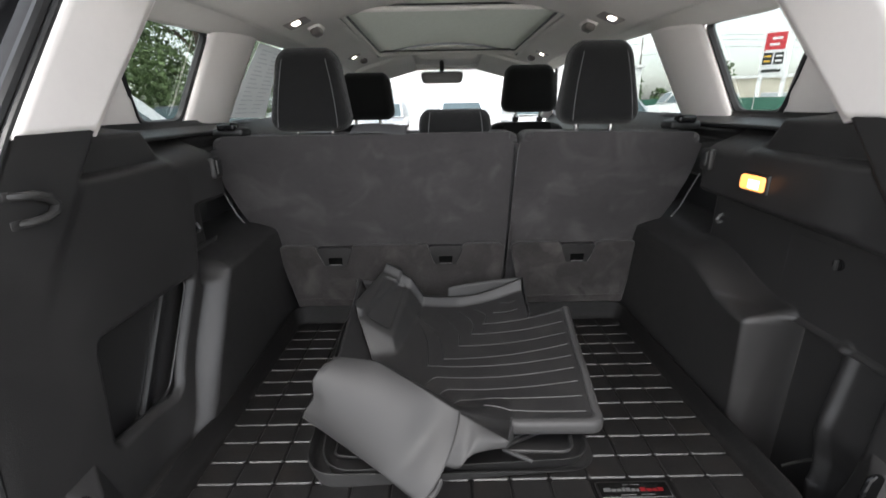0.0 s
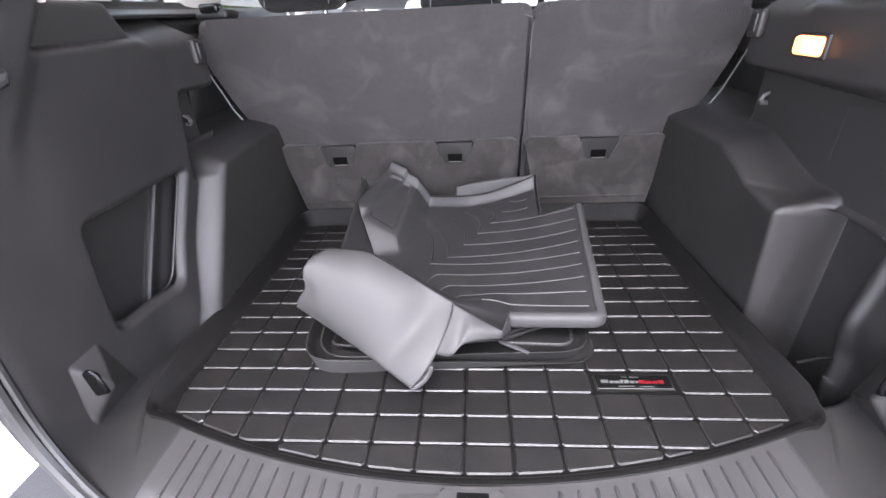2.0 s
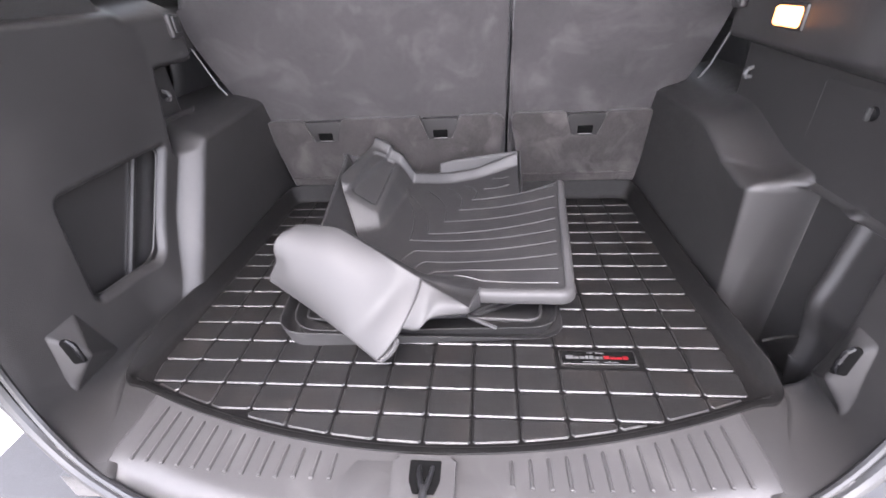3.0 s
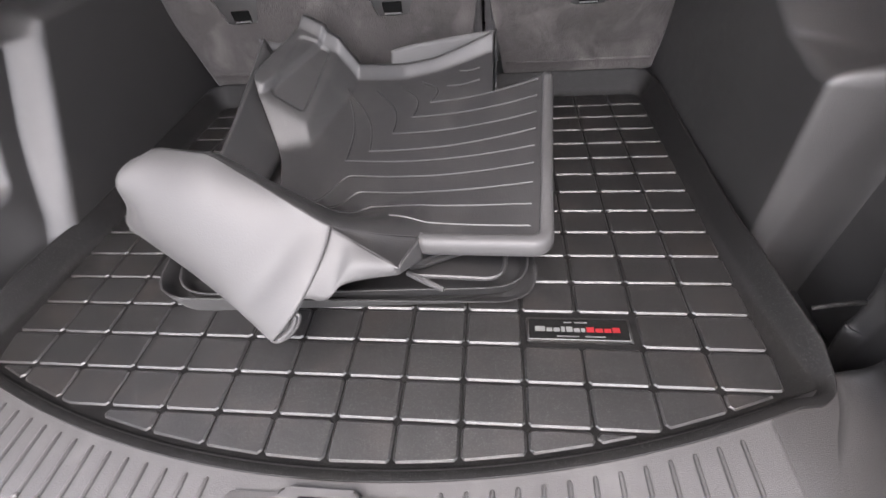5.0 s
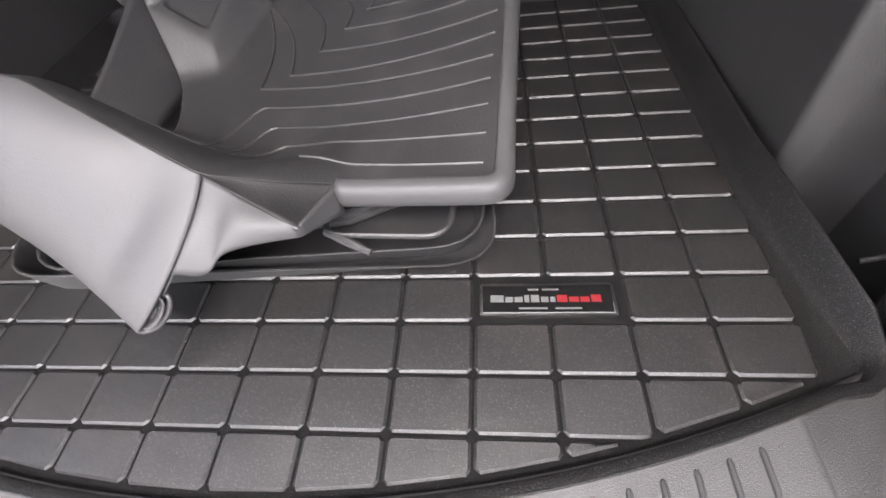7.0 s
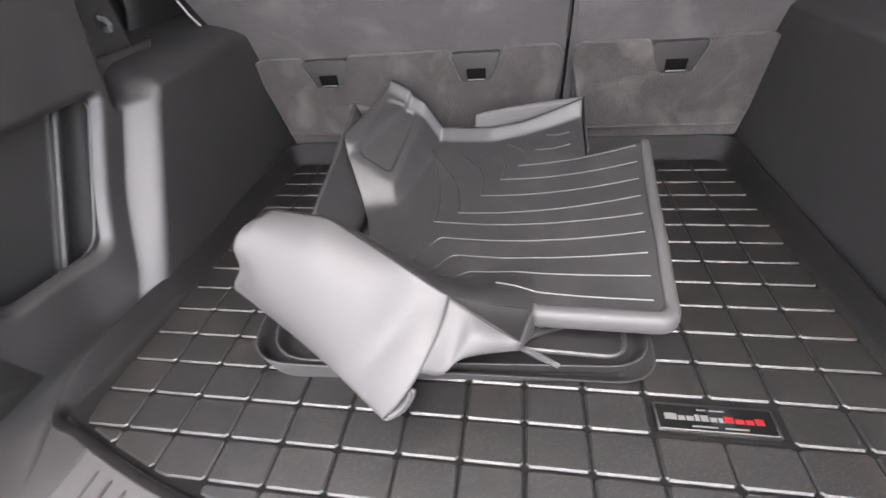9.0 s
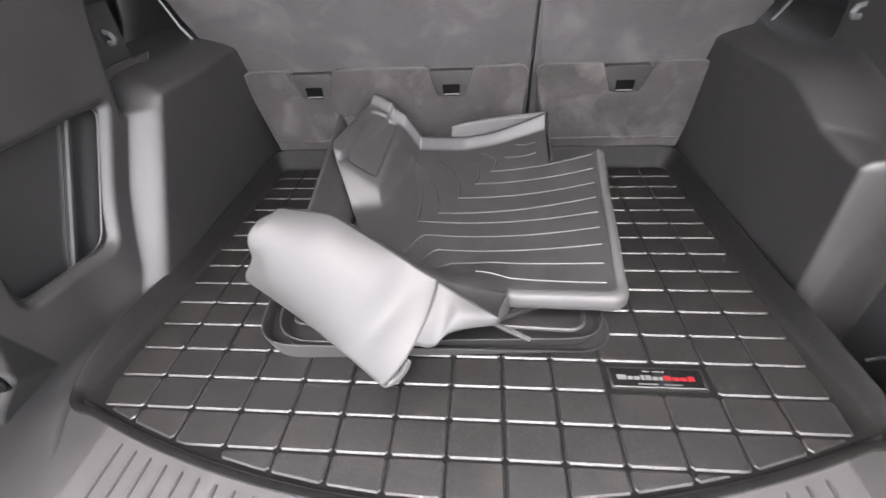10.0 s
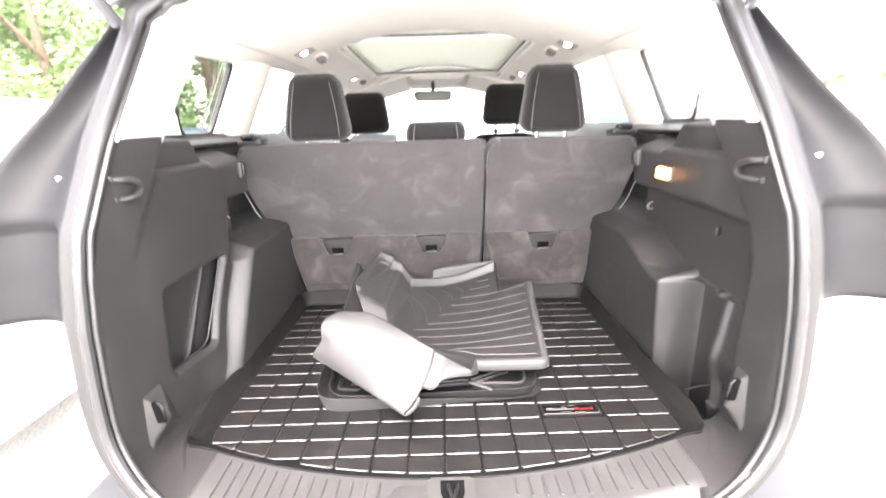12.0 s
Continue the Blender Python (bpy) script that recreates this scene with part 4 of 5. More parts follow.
def pillar_hook(sign):
    h = thing("pillar_hook", "light grey plastic folding hook on the rear trim", "hook", group="pillar hooks")
    x = 0.545
    grey = material("light_grey_plastic", (0.023, 0.0224, 0.022), 0.4)
    for z in (0.526, 0.492):
        part("foot", box((0.006, 0.016, 0.012), (sign * (x - 0.003), 0.486, z), 0.002, 2), grey, h)
    line = [(0.001, 0.482, 0.526), (-0.008, 0.492, 0.525), (-0.012, 0.512, 0.523), (-0.012, 0.530, 0.517), (-0.010, 0.539, 0.507), (-0.011, 0.533, 0.497), (-0.012, 0.518, 0.493), (-0.008, 0.498, 0.492), (0.001, 0.485, 0.492)]
    part("loop", tube([(sign * (x + a), y, z) for a, y, z in line], [0.0036, 0.005, 0.006, 0.0064, 0.0066, 0.0064, 0.006, 0.005, 0.0036], 10), grey, h, "worn lighter loop")


for s in (-1, 1):
    tie_down(s)
    cover_clip(s)
    pillar_hook(s)
bag_hook(-1, 0.932, 0.372, 0.600)
bag_hook(1, 0.937, 0.370, 0.588)
knob = thing("panel_knob", "dark turn knob of the side access panel", "knob")
part("knob", tube([(0.592, 0.636, 0.366), (0.580, 0.636, 0.366)], [0.011, 0.009], 14), GLOSS_BLACK, knob)
part("grip", box((0.006, 0.006, 0.018), (0.578, 0.636, 0.366), 0.002, 2), material("grey_grip_plastic", (0.03, 0.03, 0.03), 0.4), knob, "raised grey grip")

cargo = thing("cargo_lamp", "warm lit cargo lamp in the side trim", "lamp")
part("lens", box((0.012, 0.062, 0.028), (0.535, 0.797, 0.470), 0.006, 3), LAMP_AMBER, cargo, "glowing warm lens")
part("bulb", box((0.004, 0.030, 0.017), (0.530, 0.787, 0.469), 0.0018, 2), LAMP_BULB, cargo, "bright core behind the lens")
part("surround", box((0.008, 0.072, 0.037), (0.540, 0.797, 0.470), 0.004, 2), TRIM_DARK, cargo)


# ---- cargo liner ----
liner = thing("cargo_liner", "black rubber cargo liner with raised tiles and upturned rim", "floor mat")
line = [(x, mat_front(x)) for x in np.linspace(-0.47, 0.47, 41)]
outline = line + [(0.479 + 0.038 * math.cos(radians(a)), 0.5018 + 0.038 * math.sin(radians(a))) for a in np.linspace(-68, 0, 11)] + [(0.517, 0.53), (0.502, 0.66), (0.497, 0.72), (0.492, 1.14), (0.482, 1.175), (0.45, 1.188)]
outline += [(x, 1.188) for x in np.linspace(0.35, -0.35, 12)] + [(-0.455, 1.188), (-0.487, 1.175), (-0.497, 1.14), (-0.501, 0.76), (-0.5025, 0.725), (-0.506, 0.708), (-0.510, 0.69), (-0.514, 0.665), (-0.5195, 0.60), (-0.524, 0.53)] + [(-0.486 + 0.038 * math.cos(radians(a)), 0.5048 + 0.038 * math.sin(radians(a))) for a in np.linspace(180, 248, 11)]
tops = len(outline)


def inset(line, d):
    res = []
    for i, (x, y) in enumerate(line):
        a, b = Vector(line[i - 1]), Vector(line[(i + 1) % len(line)])
        t = (b - a).normalized()
        res.append((x - t.y * d, y + t.x * d))
    return res


levels = [(0.0, 0.0), (0.0, 0.0345), (0.0012, 0.0365), (0.0030, 0.0365), (0.0050, 0.034), (0.016, 0.010), (0.022, 0.003), (0.03, 0.0)]
lv = []
for d, h in levels:
    for (x, y), (x1, y1) in zip(inset(outline, d), inset(outline, 0.55 * d)):
        front = 1 - float(sm(0.478, 0.575, y))
        hh = h * (1 - 0.75 * front) if h > 0.012 else h
        x, y = x + (x1 - x) * front, y + (y1 - y) * front
        back = float(sm(1.10, 1.16, y))
        lv.append((x, y, hh * (1 + 0.35 * back)))
faces = []
for k in range(len(levels) - 1):
    for i in range(tops):
        faces.append((k * tops + i, k * tops + (i + 1) % tops, (k + 1) * tops + (i + 1) % tops, (k + 1) * tops + i))
base = (len(levels) - 1) * tops
faces.append(tuple(base + i for i in range(tops)))
link("tray", lv, faces, LINER, liner)

# mats lying on the liner
def tray_mat(name, label, cx, cy, w, d, turn, z, rim, lean=0.0, droop=0.0):
    """A moulded footwell mat: flat floor, sloping rim with a lip, a few raised bars."""
    t = thing(name, label, "floor mat", group="footwell mats")
    out = rounded([(-w / 2, -d / 2), (w / 2, -d / 2), (w / 2, d * 0.32), (w * 0.30, d / 2), (-w * 0.42, d / 2), (-w / 2, d * 0.36)], [0.07, 0.055, 0.05, 0.05, 0.05, 0.05], 6)
    ca, sa = math.cos(radians(turn)), math.sin(radians(turn))
    n = len(out)

    def put(x, y, h):
        return (cx + x * ca - y * sa, cy + x * sa + y * ca, z + h + lean * (y / d + 0.5) * abs(y / d + 0.5))

    def shell(name, prof, mat, closed, label=""):
        vs, fs = [], []
        for i, h in prof:
            for x, y in inset(out, i):
                low = 1 - droop * float(sm(-0.02, 0.14, x)) * float(sm(0.0, -0.2, y))
                vs.append(put(x, y, h * low))
        for k in range(len(prof) - 1):
            for i in range(n):
                fs.append((k * n + i, k * n + (i + 1) % n, (k + 1) * n + (i + 1) % n, (k + 1) * n + i))
        if closed:
            fs.append(tuple((len(prof) - 1) * n + i for i in range(n)))
        link(name, vs, fs, mat, t, label)

    shell("tray", [(0.0, rim * 0.97), (0.0014, rim), (0.0034, rim * 0.95), (0.008, rim * 0.5), (0.014, 0.006), (0.028, 0.0)], MAT_RUBBER, True)
    # the bottom mat's rim takes the daylit rubber colour outside
    shell("outer_wall", [(0.010, -0.003), (0.004, rim * 0.5), (0.0, rim * 0.97)], MAT_LIT if droop > 0.5 else MAT_RUBBER, False, "outside of the rim")
    for i in range(5):
        y = -d * 0.36 + i * 0.03
        part("bar", tube([put(-w * 0.3, y, 0.002), put(0, y + 0.004, 0.002), put(w * 0.32, y, 0.002)], 0.003, 6), MAT_RUBBER, t)
    part("inner_wall", tube([put(-w * 0.36, -d * 0.34, 0.010), put(-w * 0.1, -d * 0.40, 0.012), put(w * 0.2, -d * 0.39, 0.012), put(w * 0.36, -d * 0.33, 0.012), put(w * 0.38, -d * 0.2, 0.012)], 0.006, 8), MAT_RUBBER, t, "raised moulded inner bead")
    return t


tray_mat("footwell_mat", "black rubber footwell mat lying at the bottom of the stack", -0.050, 0.872, 0.515, 0.60, 3.7, 0.0045, 0.036, 0.02, 0.80)
tray_mat("footwell_mat", "black rubber footwell mat nested in the lower one", -0.044, 0.872, 0.478, 0.585, 4.0, 0.009, 0.032, 0.03, 0.30)


# fittings inside the lower mats that show below the lip
under = [o for o in bpy.data.objects if o.name.startswith("footwell_mat")][-1]
pocket_line = [Vector((a, b, 0.040 + 0.05 * (b - 0.6))) for a, b in rounded([(0.052, 0.606), (0.178, 0.600), (0.186, 0.72), (0.06, 0.72)], [0.02, 0.026, 0.02, 0.02], 6)]
part("pocket_rim", tube(pocket_line, 0.0032, 8, True), MAT_RUBBER, under, "raised rounded pocket rim")
part("peg", tube([(0.055, 0.610, 0.040), (0.078, 0.599, 0.037), (0.103, 0.588, 0.033)], [0.0045, 0.005, 0.004], 8), MAT_RUBBER, under, "moulded peg")
socket_line = [Vector((a, b, 0.030)) for a, b in rounded([(-0.243, 0.612), (-0.195, 0.606), (-0.193, 0.66), (-0.243, 0.66)], 0.012, 5)]
part("socket_rim", tube(socket_line, 0.003, 8, True), MAT_RUBBER, under, "square anchor socket rim")


# top mat, one corner folded over towards the sill
RIDGE_X = [-0.26, -0.162, -0.09, -0.022, 0.03, 0.074, 0.25]
LEFT_Y = [0.64, 0.70, 0.80, 0.86, 0.905, 0.958, 0.985, 1.05, 1.115, 1.14]
LEFT_X = [-0.17, -0.172, -0.184, -0.204, -0.226, -0.256, -0.266, -0.233, -0.200, -0.188]

FOOTREST = [(-0.202, 1.090), (-0.146, 1.085), (-0.176, 0.945), (-0.240, 0.965)]


def soft(x, xs, vs, r=0.008):
    """A line through knots, its corners slightly eased."""
    return sum(w * np.interp(np.asarray(x, float) + k * r, xs, vs) for k, w in ((-1, 0.25), (0, 0.5), (1, 0.25)))


def ridge_y(x):
    return soft(x, RIDGE_X, [0.664, 0.648, 0.622, 0.600, 0.617, 0.638, 0.630])


def ridge_z(x):
    return soft(x, RIDGE_X, [0.199, 0.196, 0.163, 0.128, 0.101, 0.077, 0.081])


def back_y(x):
    return soft(x, [-0.26, -0.19, -0.13, 0.0, 0.06, 0.17], [1.125, 1.122, 1.10, 1.068, 1.066, 1.074])


def floor_z(x, y):
    """Height of the mat's upper face: dished floor, footrest wedge in the far corner, raised rim, rise to the fold."""
    x, y = np.asarray(x, float), np.asarray(y, float)
    q = y - 0.8
    z = 0.0581 + 0.1324 * x + 0.084 * q + 0.2265 * x * q + 0.3831 * x * x + 0.4472 * q * q
    # footrest: a sloping pad, its near face, and the flank down to the floor
    pad = 0.085 - 0.350 * (x + 0.168) + 0.491 * (y - 0.932)
    near_face = 0.087 - 0.20 * (x + 0.168) + 0.98 * (y - 0.932)
    flank = pad - 0.95 * (x + 0.168 - 0.228 * (y - 0.932))
    k = 0.0015
    low = np.minimum(pad, np.minimum(near_face, flank))
    wedge = low - k * np.log(np.exp((low - pad) / k) + np.exp((low - near_face) / k) + np.exp((low - flank) / k))
    wedge = wedge - 0.0045 * sm(0.0, 0.004, inside(FOOTREST, x, y, 0.012))
    # rim that stands round the pad on its far and outer sides
    outer = 0.64 * (y - 0.955) - (x + 0.252)
    wedge = wedge + 0.009 * sm(-0.003, 0.004, outer) * sm(0.955, 0.975, y)
    z = np.maximum(z, wedge) + 0.004 * np.log1p(np.exp(-np.abs(z - wedge) / 0.004)) * sm(1.1, 1.0, y)
    # rim along the far edge
    d = back_y(x) - y
    rise = np.interp(x, [-0.2, -0.13, 0.0, 0.05, 0.16], [0.012, 0.018, 0.018, 0.016, 0.022])
    z = z + rise * sm(0.026, 0.004, d) - 0.004 * sm(0.007, 0.0, d)
    fold = sm(0.135, 0.0, y - ridge_y(x)) ** 1.25
    return z + (ridge_z(x) - z) * fold


top = thing("folded_mat", "grey-black rubber footwell mat with ribs, one corner folded over", "floor mat", group="footwell mats")
NOTCH_X, NOTCH_Y = 0.163, 0.952


def right_x_of(y):
    return 0.224 + 0.070 * (y - 0.64)


NL, NR, NA, NB = 150, 22, 110, 70
pts = np.zeros((NL + NR, NA + NB, 3))
rows_a, rows_b = np.linspace(0, 1, NA) ** 1.25, np.linspace(0, 1, NB + 1)[1:]
for i in range(NL + NR):
    for pas in range(2):
        # the columns lean with the sides, so a second pass settles where each row lies
        xs = pts[i, :, 0] if pas else np.full(NA + NB, -0.17 + 0.4 * i / (NL + NR - 1))
        f0 = ridge_y(xs[:NA]) + (0.004 if i >= NL else 0.0)
        ya = f0 + (NOTCH_Y - f0) * rows_a
        yb = NOTCH_Y + (back_y(xs[NA:]) - NOTCH_Y) * rows_b
        ys = np.concatenate([ya, yb])
        xl = soft(ys, LEFT_Y, LEFT_X, 0.006)
        fold_in = sm(0.12, 0.0, ys - 0.64)
        xl = xl * (1 - fold_in) - 0.25 * fold_in
        if i < NL:
            xs = xl + (NOTCH_X - xl) * i / (NL - 1)
        else:
            xs = NOTCH_X + (right_x_of(ys) - NOTCH_X) * (i - NL + 1) / NR
        pts[i, :, 0], pts[i, :, 1] = xs, ys
    pts[i, :, 2] = floor_z(pts[i, :, 0], pts[i, :, 1])
shown = np.ones((NL + NR - 1, NA + NB - 1), bool)
shown[NL - 1:, NA - 1:] = False
grid("sheet", pts, MAT_RUBBER, top, "ribbed upper face", shown, 0.0035)

# smooth rounded lip along the near edge and up the outer side
path = [(x, 0.641 - 0.05 * (x - 0.074)) for x in np.linspace(0.072, 0.212, 22)]
path += [(0.212 + 0.0125 * math.sin(a), 0.6465 - 0.0125 * math.cos(a)) for a in np.linspace(0.1, math.pi / 2 - 0.05, 8)]
path += [(right_x_of(y), y) for y in np.linspace(0.652, NOTCH_Y, 44)]
lip = np.zeros((len(path), 10, 3))
for i, (x, y) in enumerate(path):
    a, b = Vector(path[max(0, i - 1)]), Vector(path[min(len(path) - 1, i + 1)])
    d = (b - a).normalized()
    f = min(1.0, max(0.0, (y - 0.65) / 0.05))
    wide, drop = 0.80 - 0.06 * f, 0.92 - 0.17 * f
    z = float(floor_z(min(x, right_x_of(y)), max(y, 0.646)))
    for j, (o, h) in enumerate(((-0.004, 0.0005), (-0.001, 0.0026), (0.003, 0.0036), (0.012, 0.0026), (0.0172, -0.0005), (0.0196, -0.006), (0.0203, -0.014), (0.0198, -0.020), (0.0178, -0.0222), (0.012, -0.0222))):
        lip[i, j] = (x + d.y * o * wide, y - d.x * o * wide, z + (h if h > 0 else h * drop))
# lip coloured lighter than the sheet for the daylight it catches
grid("edge_lip", lip, MAT_LIT, top, "smooth rounded edge lip", thick=0.003, flip=True)

# the folded corner: over the ridge, down the front, tucked under at its lower edge
NS, NV, NC = 64, 44, 12
left_tip, low_tip = Vector((-0.288, 0.611, 0.120)), Vector((-0.084, 0.500, 0.044))
flap_pts = np.zeros((NS, NV + NC, 3))
for i in range(NS):
    s = i / (NS - 1)
    x = -0.246 + 0.224 * s
    a = Vector((x, float(ridge_y(x)), float(ridge_z(x))))
    b = left_tip.lerp(low_tip, s) + Vector((0.004, 0.006, -0.006)) * math.sin(math.pi * s)
    near_end = 1 - float(sm(0.0, 0.30, s))
    c1 = a + Vector((-0.004, -0.050, 0.018)).lerp(Vector((-0.004, -0.026, -0.022)), s ** 0.8)
    c2 = b + Vector((-0.006, -0.016, 0.052)).lerp(Vector((0.038, 0.012, 0.030)), s ** 1.5)
    a = a - Vector((0, 0, 0.010 * float(sm(0.06, 0.0, s))))
    for j in range(NV):
        g = j / (NV - 1)
        p = a * (1 - g) ** 3 + c1 * 3 * g * (1 - g) ** 2 + c2 * 3 * g * g * (1 - g) + b * g ** 3
        p = p + Vector((0.018, 0.002, -0.003)) * (near_end ** 2 * math.exp(-((g - 0.72) / 0.2) ** 2))
        # soft hollow beside the crease and slack in the broad face
        p = p + Vector((0.2, 0.6, -0.75)) * (0.007 * math.exp(-((s - 0.86 + 0.12 * g) / 0.09) ** 2) * math.sin(math.pi * g))
        p = p + Vector((0.2, 0.6, -0.75)) * (0.0022 * math.sin(9.0 * s + 2.0 * g) * math.sin(math.pi * g))
        flap_pts[i, j] = p
    for j in range(NC):
        g = (j + 1) / NC * math.pi * 0.98
        slack = s ** 2
        back = Vector((0.42, 0.88, 0.18)).lerp(Vector((0.70, 0.42, 0.56)), slack)
        inward = Vector((-0.05, -0.25, -1.0)).lerp(Vector((0.36, -0.30, -0.85)), slack)
        length, gap = 0.020 + 0.024 * slack, 0.006 + 0.005 * slack
        flap_pts[i, NV + j] = b + back * (0.5 * length * (1 - math.cos(g))) + inward * (gap * math.sin(g))
# daylight on the fold is in the base colour, lighter than the sheet
grid("folded_flap", flap_pts, MAT_LIT, top, "smooth underside folded over, daylight put into its colour", thick=0.0035)

# extra dark sheet along the flap's inner face puts shade into the open roll
d_s, d_v = np.gradient(flap_pts, axis=0), np.gradient(flap_pts, axis=1)
inward_n = np.cross(d_s, d_v)
inward_n /= np.linalg.norm(inward_n, axis=-1, keepdims=True)
if inward_n[NS // 2, NV // 2].dot((0.2, 0.6, -0.75)) < 0:
    inward_n = -inward_n
grid("flap_inside", (flap_pts + 0.0042 * inward_n)[NS // 2:, 4:], MAT_RUBBER, top, "dark sheet for the shade inside the roll", thick=0.0004)

# stiff gusset beyond the crease, and the shaded neck that joins it to the lip
u, v = np.linspace(0, 1, 24)[:, None, None], np.linspace(0, 1, 14)[None, :, None]
crease_top, corner = np.array([-0.022, 0.600, 0.128]), np.array([0.058, 0.567, 0.094])
seam = flap_pts[-2, np.linspace(0, 0.62 * NV, 14).astype(int)]
crease_low = seam[-1]
upper = crease_top + (corner - crease_top) * u
lower = crease_low + (corner + np.array([-0.002, 0.001, -0.012]) - crease_low) * u + np.array([0.003, 0.004, 0.006]) * np.sin(np.pi * u) * (1 - 0.3 * u) - np.array([-0.004, 0.002, 0.013]) * np.exp(-((u - 0.2) / 0.13) ** 2) * np.clip(u / 0.12, 0, 1)
panel = upper + (lower - upper) * v + (seam[None] - (seam[:1] + (seam[-1:] - seam[:1]) * v[0])[None]) * (1 - u) + np.array([0.0, -0.006, 0.004]) * np.sin(np.pi * u) * np.sin(np.pi * v)
grid("gusset", panel, MAT_LIT, top, "stiff gusset beside the crease, coloured lighter for daylight", thick=0.0035, flip=True)
x = -0.022 + 0.096 * u[:, :, 0]
ridge = np.stack([x, ridge_y(x), ridge_z(x)], -1)
neck = ridge + (upper - ridge) * v + np.array([0.0, 0.004, -0.007]) * np.sin(np.pi * v) * u
grid("neck", neck, MAT_RUBBER, top, "shaded turn of the upper face", thick=0.003, flip=True)
k = np.linspace(0, 1, 8)
inner = np.array([0.074, 0.640, 0.079]) + (corner - np.array([0.074, 0.640, 0.079])) * k[:, None]
foot = np.array([0.076, 0.622, 0.053]) + (corner + np.array([-0.002, 0.001, -0.012]) - np.array([0.076, 0.622, 0.053])) * k[:, None]
cheek = inner[:, None] + (foot - inner)[:, None] * np.linspace(0, 1, 6)[None, :, None]
grid("cheek", cheek, MAT_LIT, top, "end of the lip beside the neck", thick=0.003)


def rib_line(points):
    return tube([(x, y, float(floor_z(x, y)) + 0.0004) for x, y in points], 0.0017, 6)


rib_left = [(0.026, 0.676), (-0.014, 0.728), (-0.036, 0.766), (-0.062, 0.809), (-0.084, 0.850), (-0.045, 0.868), (-0.010, 0.906), (0.022, 0.940), (0.052, 0.968), (0.082, 1.000), (0.103, 1.030)]
for k, (x0, y0) in enumerate(rib_left):
    x1, y1 = 0.211 + 0.0031 * k, 0.654 + 0.0364 * k
    if k > 8:
        x1, y1 = 0.140, y0 - 0.008
    run = [(x1 + (x0 - x1) * f, y1 + (y0 - y1) * f - 0.004 * math.sin(math.pi * f)) for f in np.linspace(0, 1, 16)]
    if k == 0:
        tail = []
    elif k < 4:
        gap, tail = 0.030 + 0.021 * k, []
        start = y0 - float(ridge_y(x0))
        for i in range(1, 17):
            xt = x0 - 0.0085 * i
            if xt > -0.165:
                f = float(sm(0, 8, i))
                tail.append((xt, float(ridge_y(xt)) + start + (gap - start) * f))
    else:
        reach = float(back_y(x0)) - 0.040 - y0 if k > 4 else 0.17
        lean = 0.42 - 0.035 * (k - 5) if k > 4 else 0.16
        bow = 0.020 if k > 4 else 0.012
        tail = [(x0 - lean * reach * f + bow * math.sin(math.pi * f) * (k < 9), y0 + reach * f) for f in np.linspace(0.06, 1, 14)] if k < 9 else []
    part("rib", rib_line(run), MAT_RUBBER, top)
    if tail:
        part("rib", rib_line([run[-1]] + tail), MAT_RUBBER, top)

# upright wall behind the far edge, with its corner return
u, v = np.linspace(0, 1, 40)[:, None], np.linspace(0, 1, 8)[None, :]
bx = -0.035 + 0.197 * u + 0.004 * v
by = 1.074 + 0.010 * v + 0.004 * np.sin(3 * u)
bz = 0.105 + v * (np.interp(u, [0, 0.15, 0.5, 1], [0.040, 0.047, 0.056, 0.068]))
grid("back_wall", np.stack([bx, by, bz], -1), MAT_LIT, top, "upright moulded back wall", thick=0.003, flip=True)
cy = 0.968 + 0.118 * u
cz = 0.075 + v * (np.interp(u, [0, 0.35, 0.8, 1], [0.050, 0.058, 0.090, 0.098]))
grid("corner_wall", np.stack([NOTCH_X + 0.003 + 0.004 * v + 0 * u, cy + 0 * v, cz], -1), MAT_RUBBER, top, "upright side of the notched corner", thick=0.003)
# tall side wing of the mat beneath, standing up beside the folded one
wing_mat = [o for o in bpy.data.objects if o.name.startswith("footwell_mat")][-1]
u, v = np.linspace(0, 1, 30)[:, None], np.linspace(0, 1, 12)[None, :]
wx = -0.225 - 0.055 * v - 0.012 * u * v + 0.028 * u ** 2 - 0.006 * np.sin(np.pi * v)
wy = 0.70 + 0.352 * u + 0.010 * v
wz = 0.030 + (0.040 + 0.108 * u ** 1.5) * v ** 0.85 + 0.008 * u
grid("side_wall", np.stack([wx, wy, wz], -1), MAT_RUBBER, wing_mat, "tall upright side wing", thick=0.003, flip=True)
wx = -0.272 + 0.068 * u - 0.004 * v
wy = 1.060 + 0.045 * u + 0.006 * v
wz = 0.040 + v * (0.146 - 0.030 * u ** 0.7)
grid("far_wall", np.stack([wx, wy + 0 * u, wz], -1), MAT_LIT, wing_mat, "upright far wall of the lower mat", thick=0.003, flip=True)


# ---- outside ----
GROUND = -0.74
u = np.linspace(-1, 1, 41)[:, None]
v = np.linspace(-1, 1, 41)[None, :]
gp = np.stack([np.sign(u) * np.abs(u) ** 3 * 1500 + 0 * v, np.sign(v) * np.abs(v) ** 3 * 1500 + 0 * u, GROUND + 0 * u + 0 * v], -1)
g = grid("ground", gp, ASPHALT, None, "pale worn asphalt car park")
tagged(g, category="ground", kind="structure")

rng = np.random.default_rng(7)


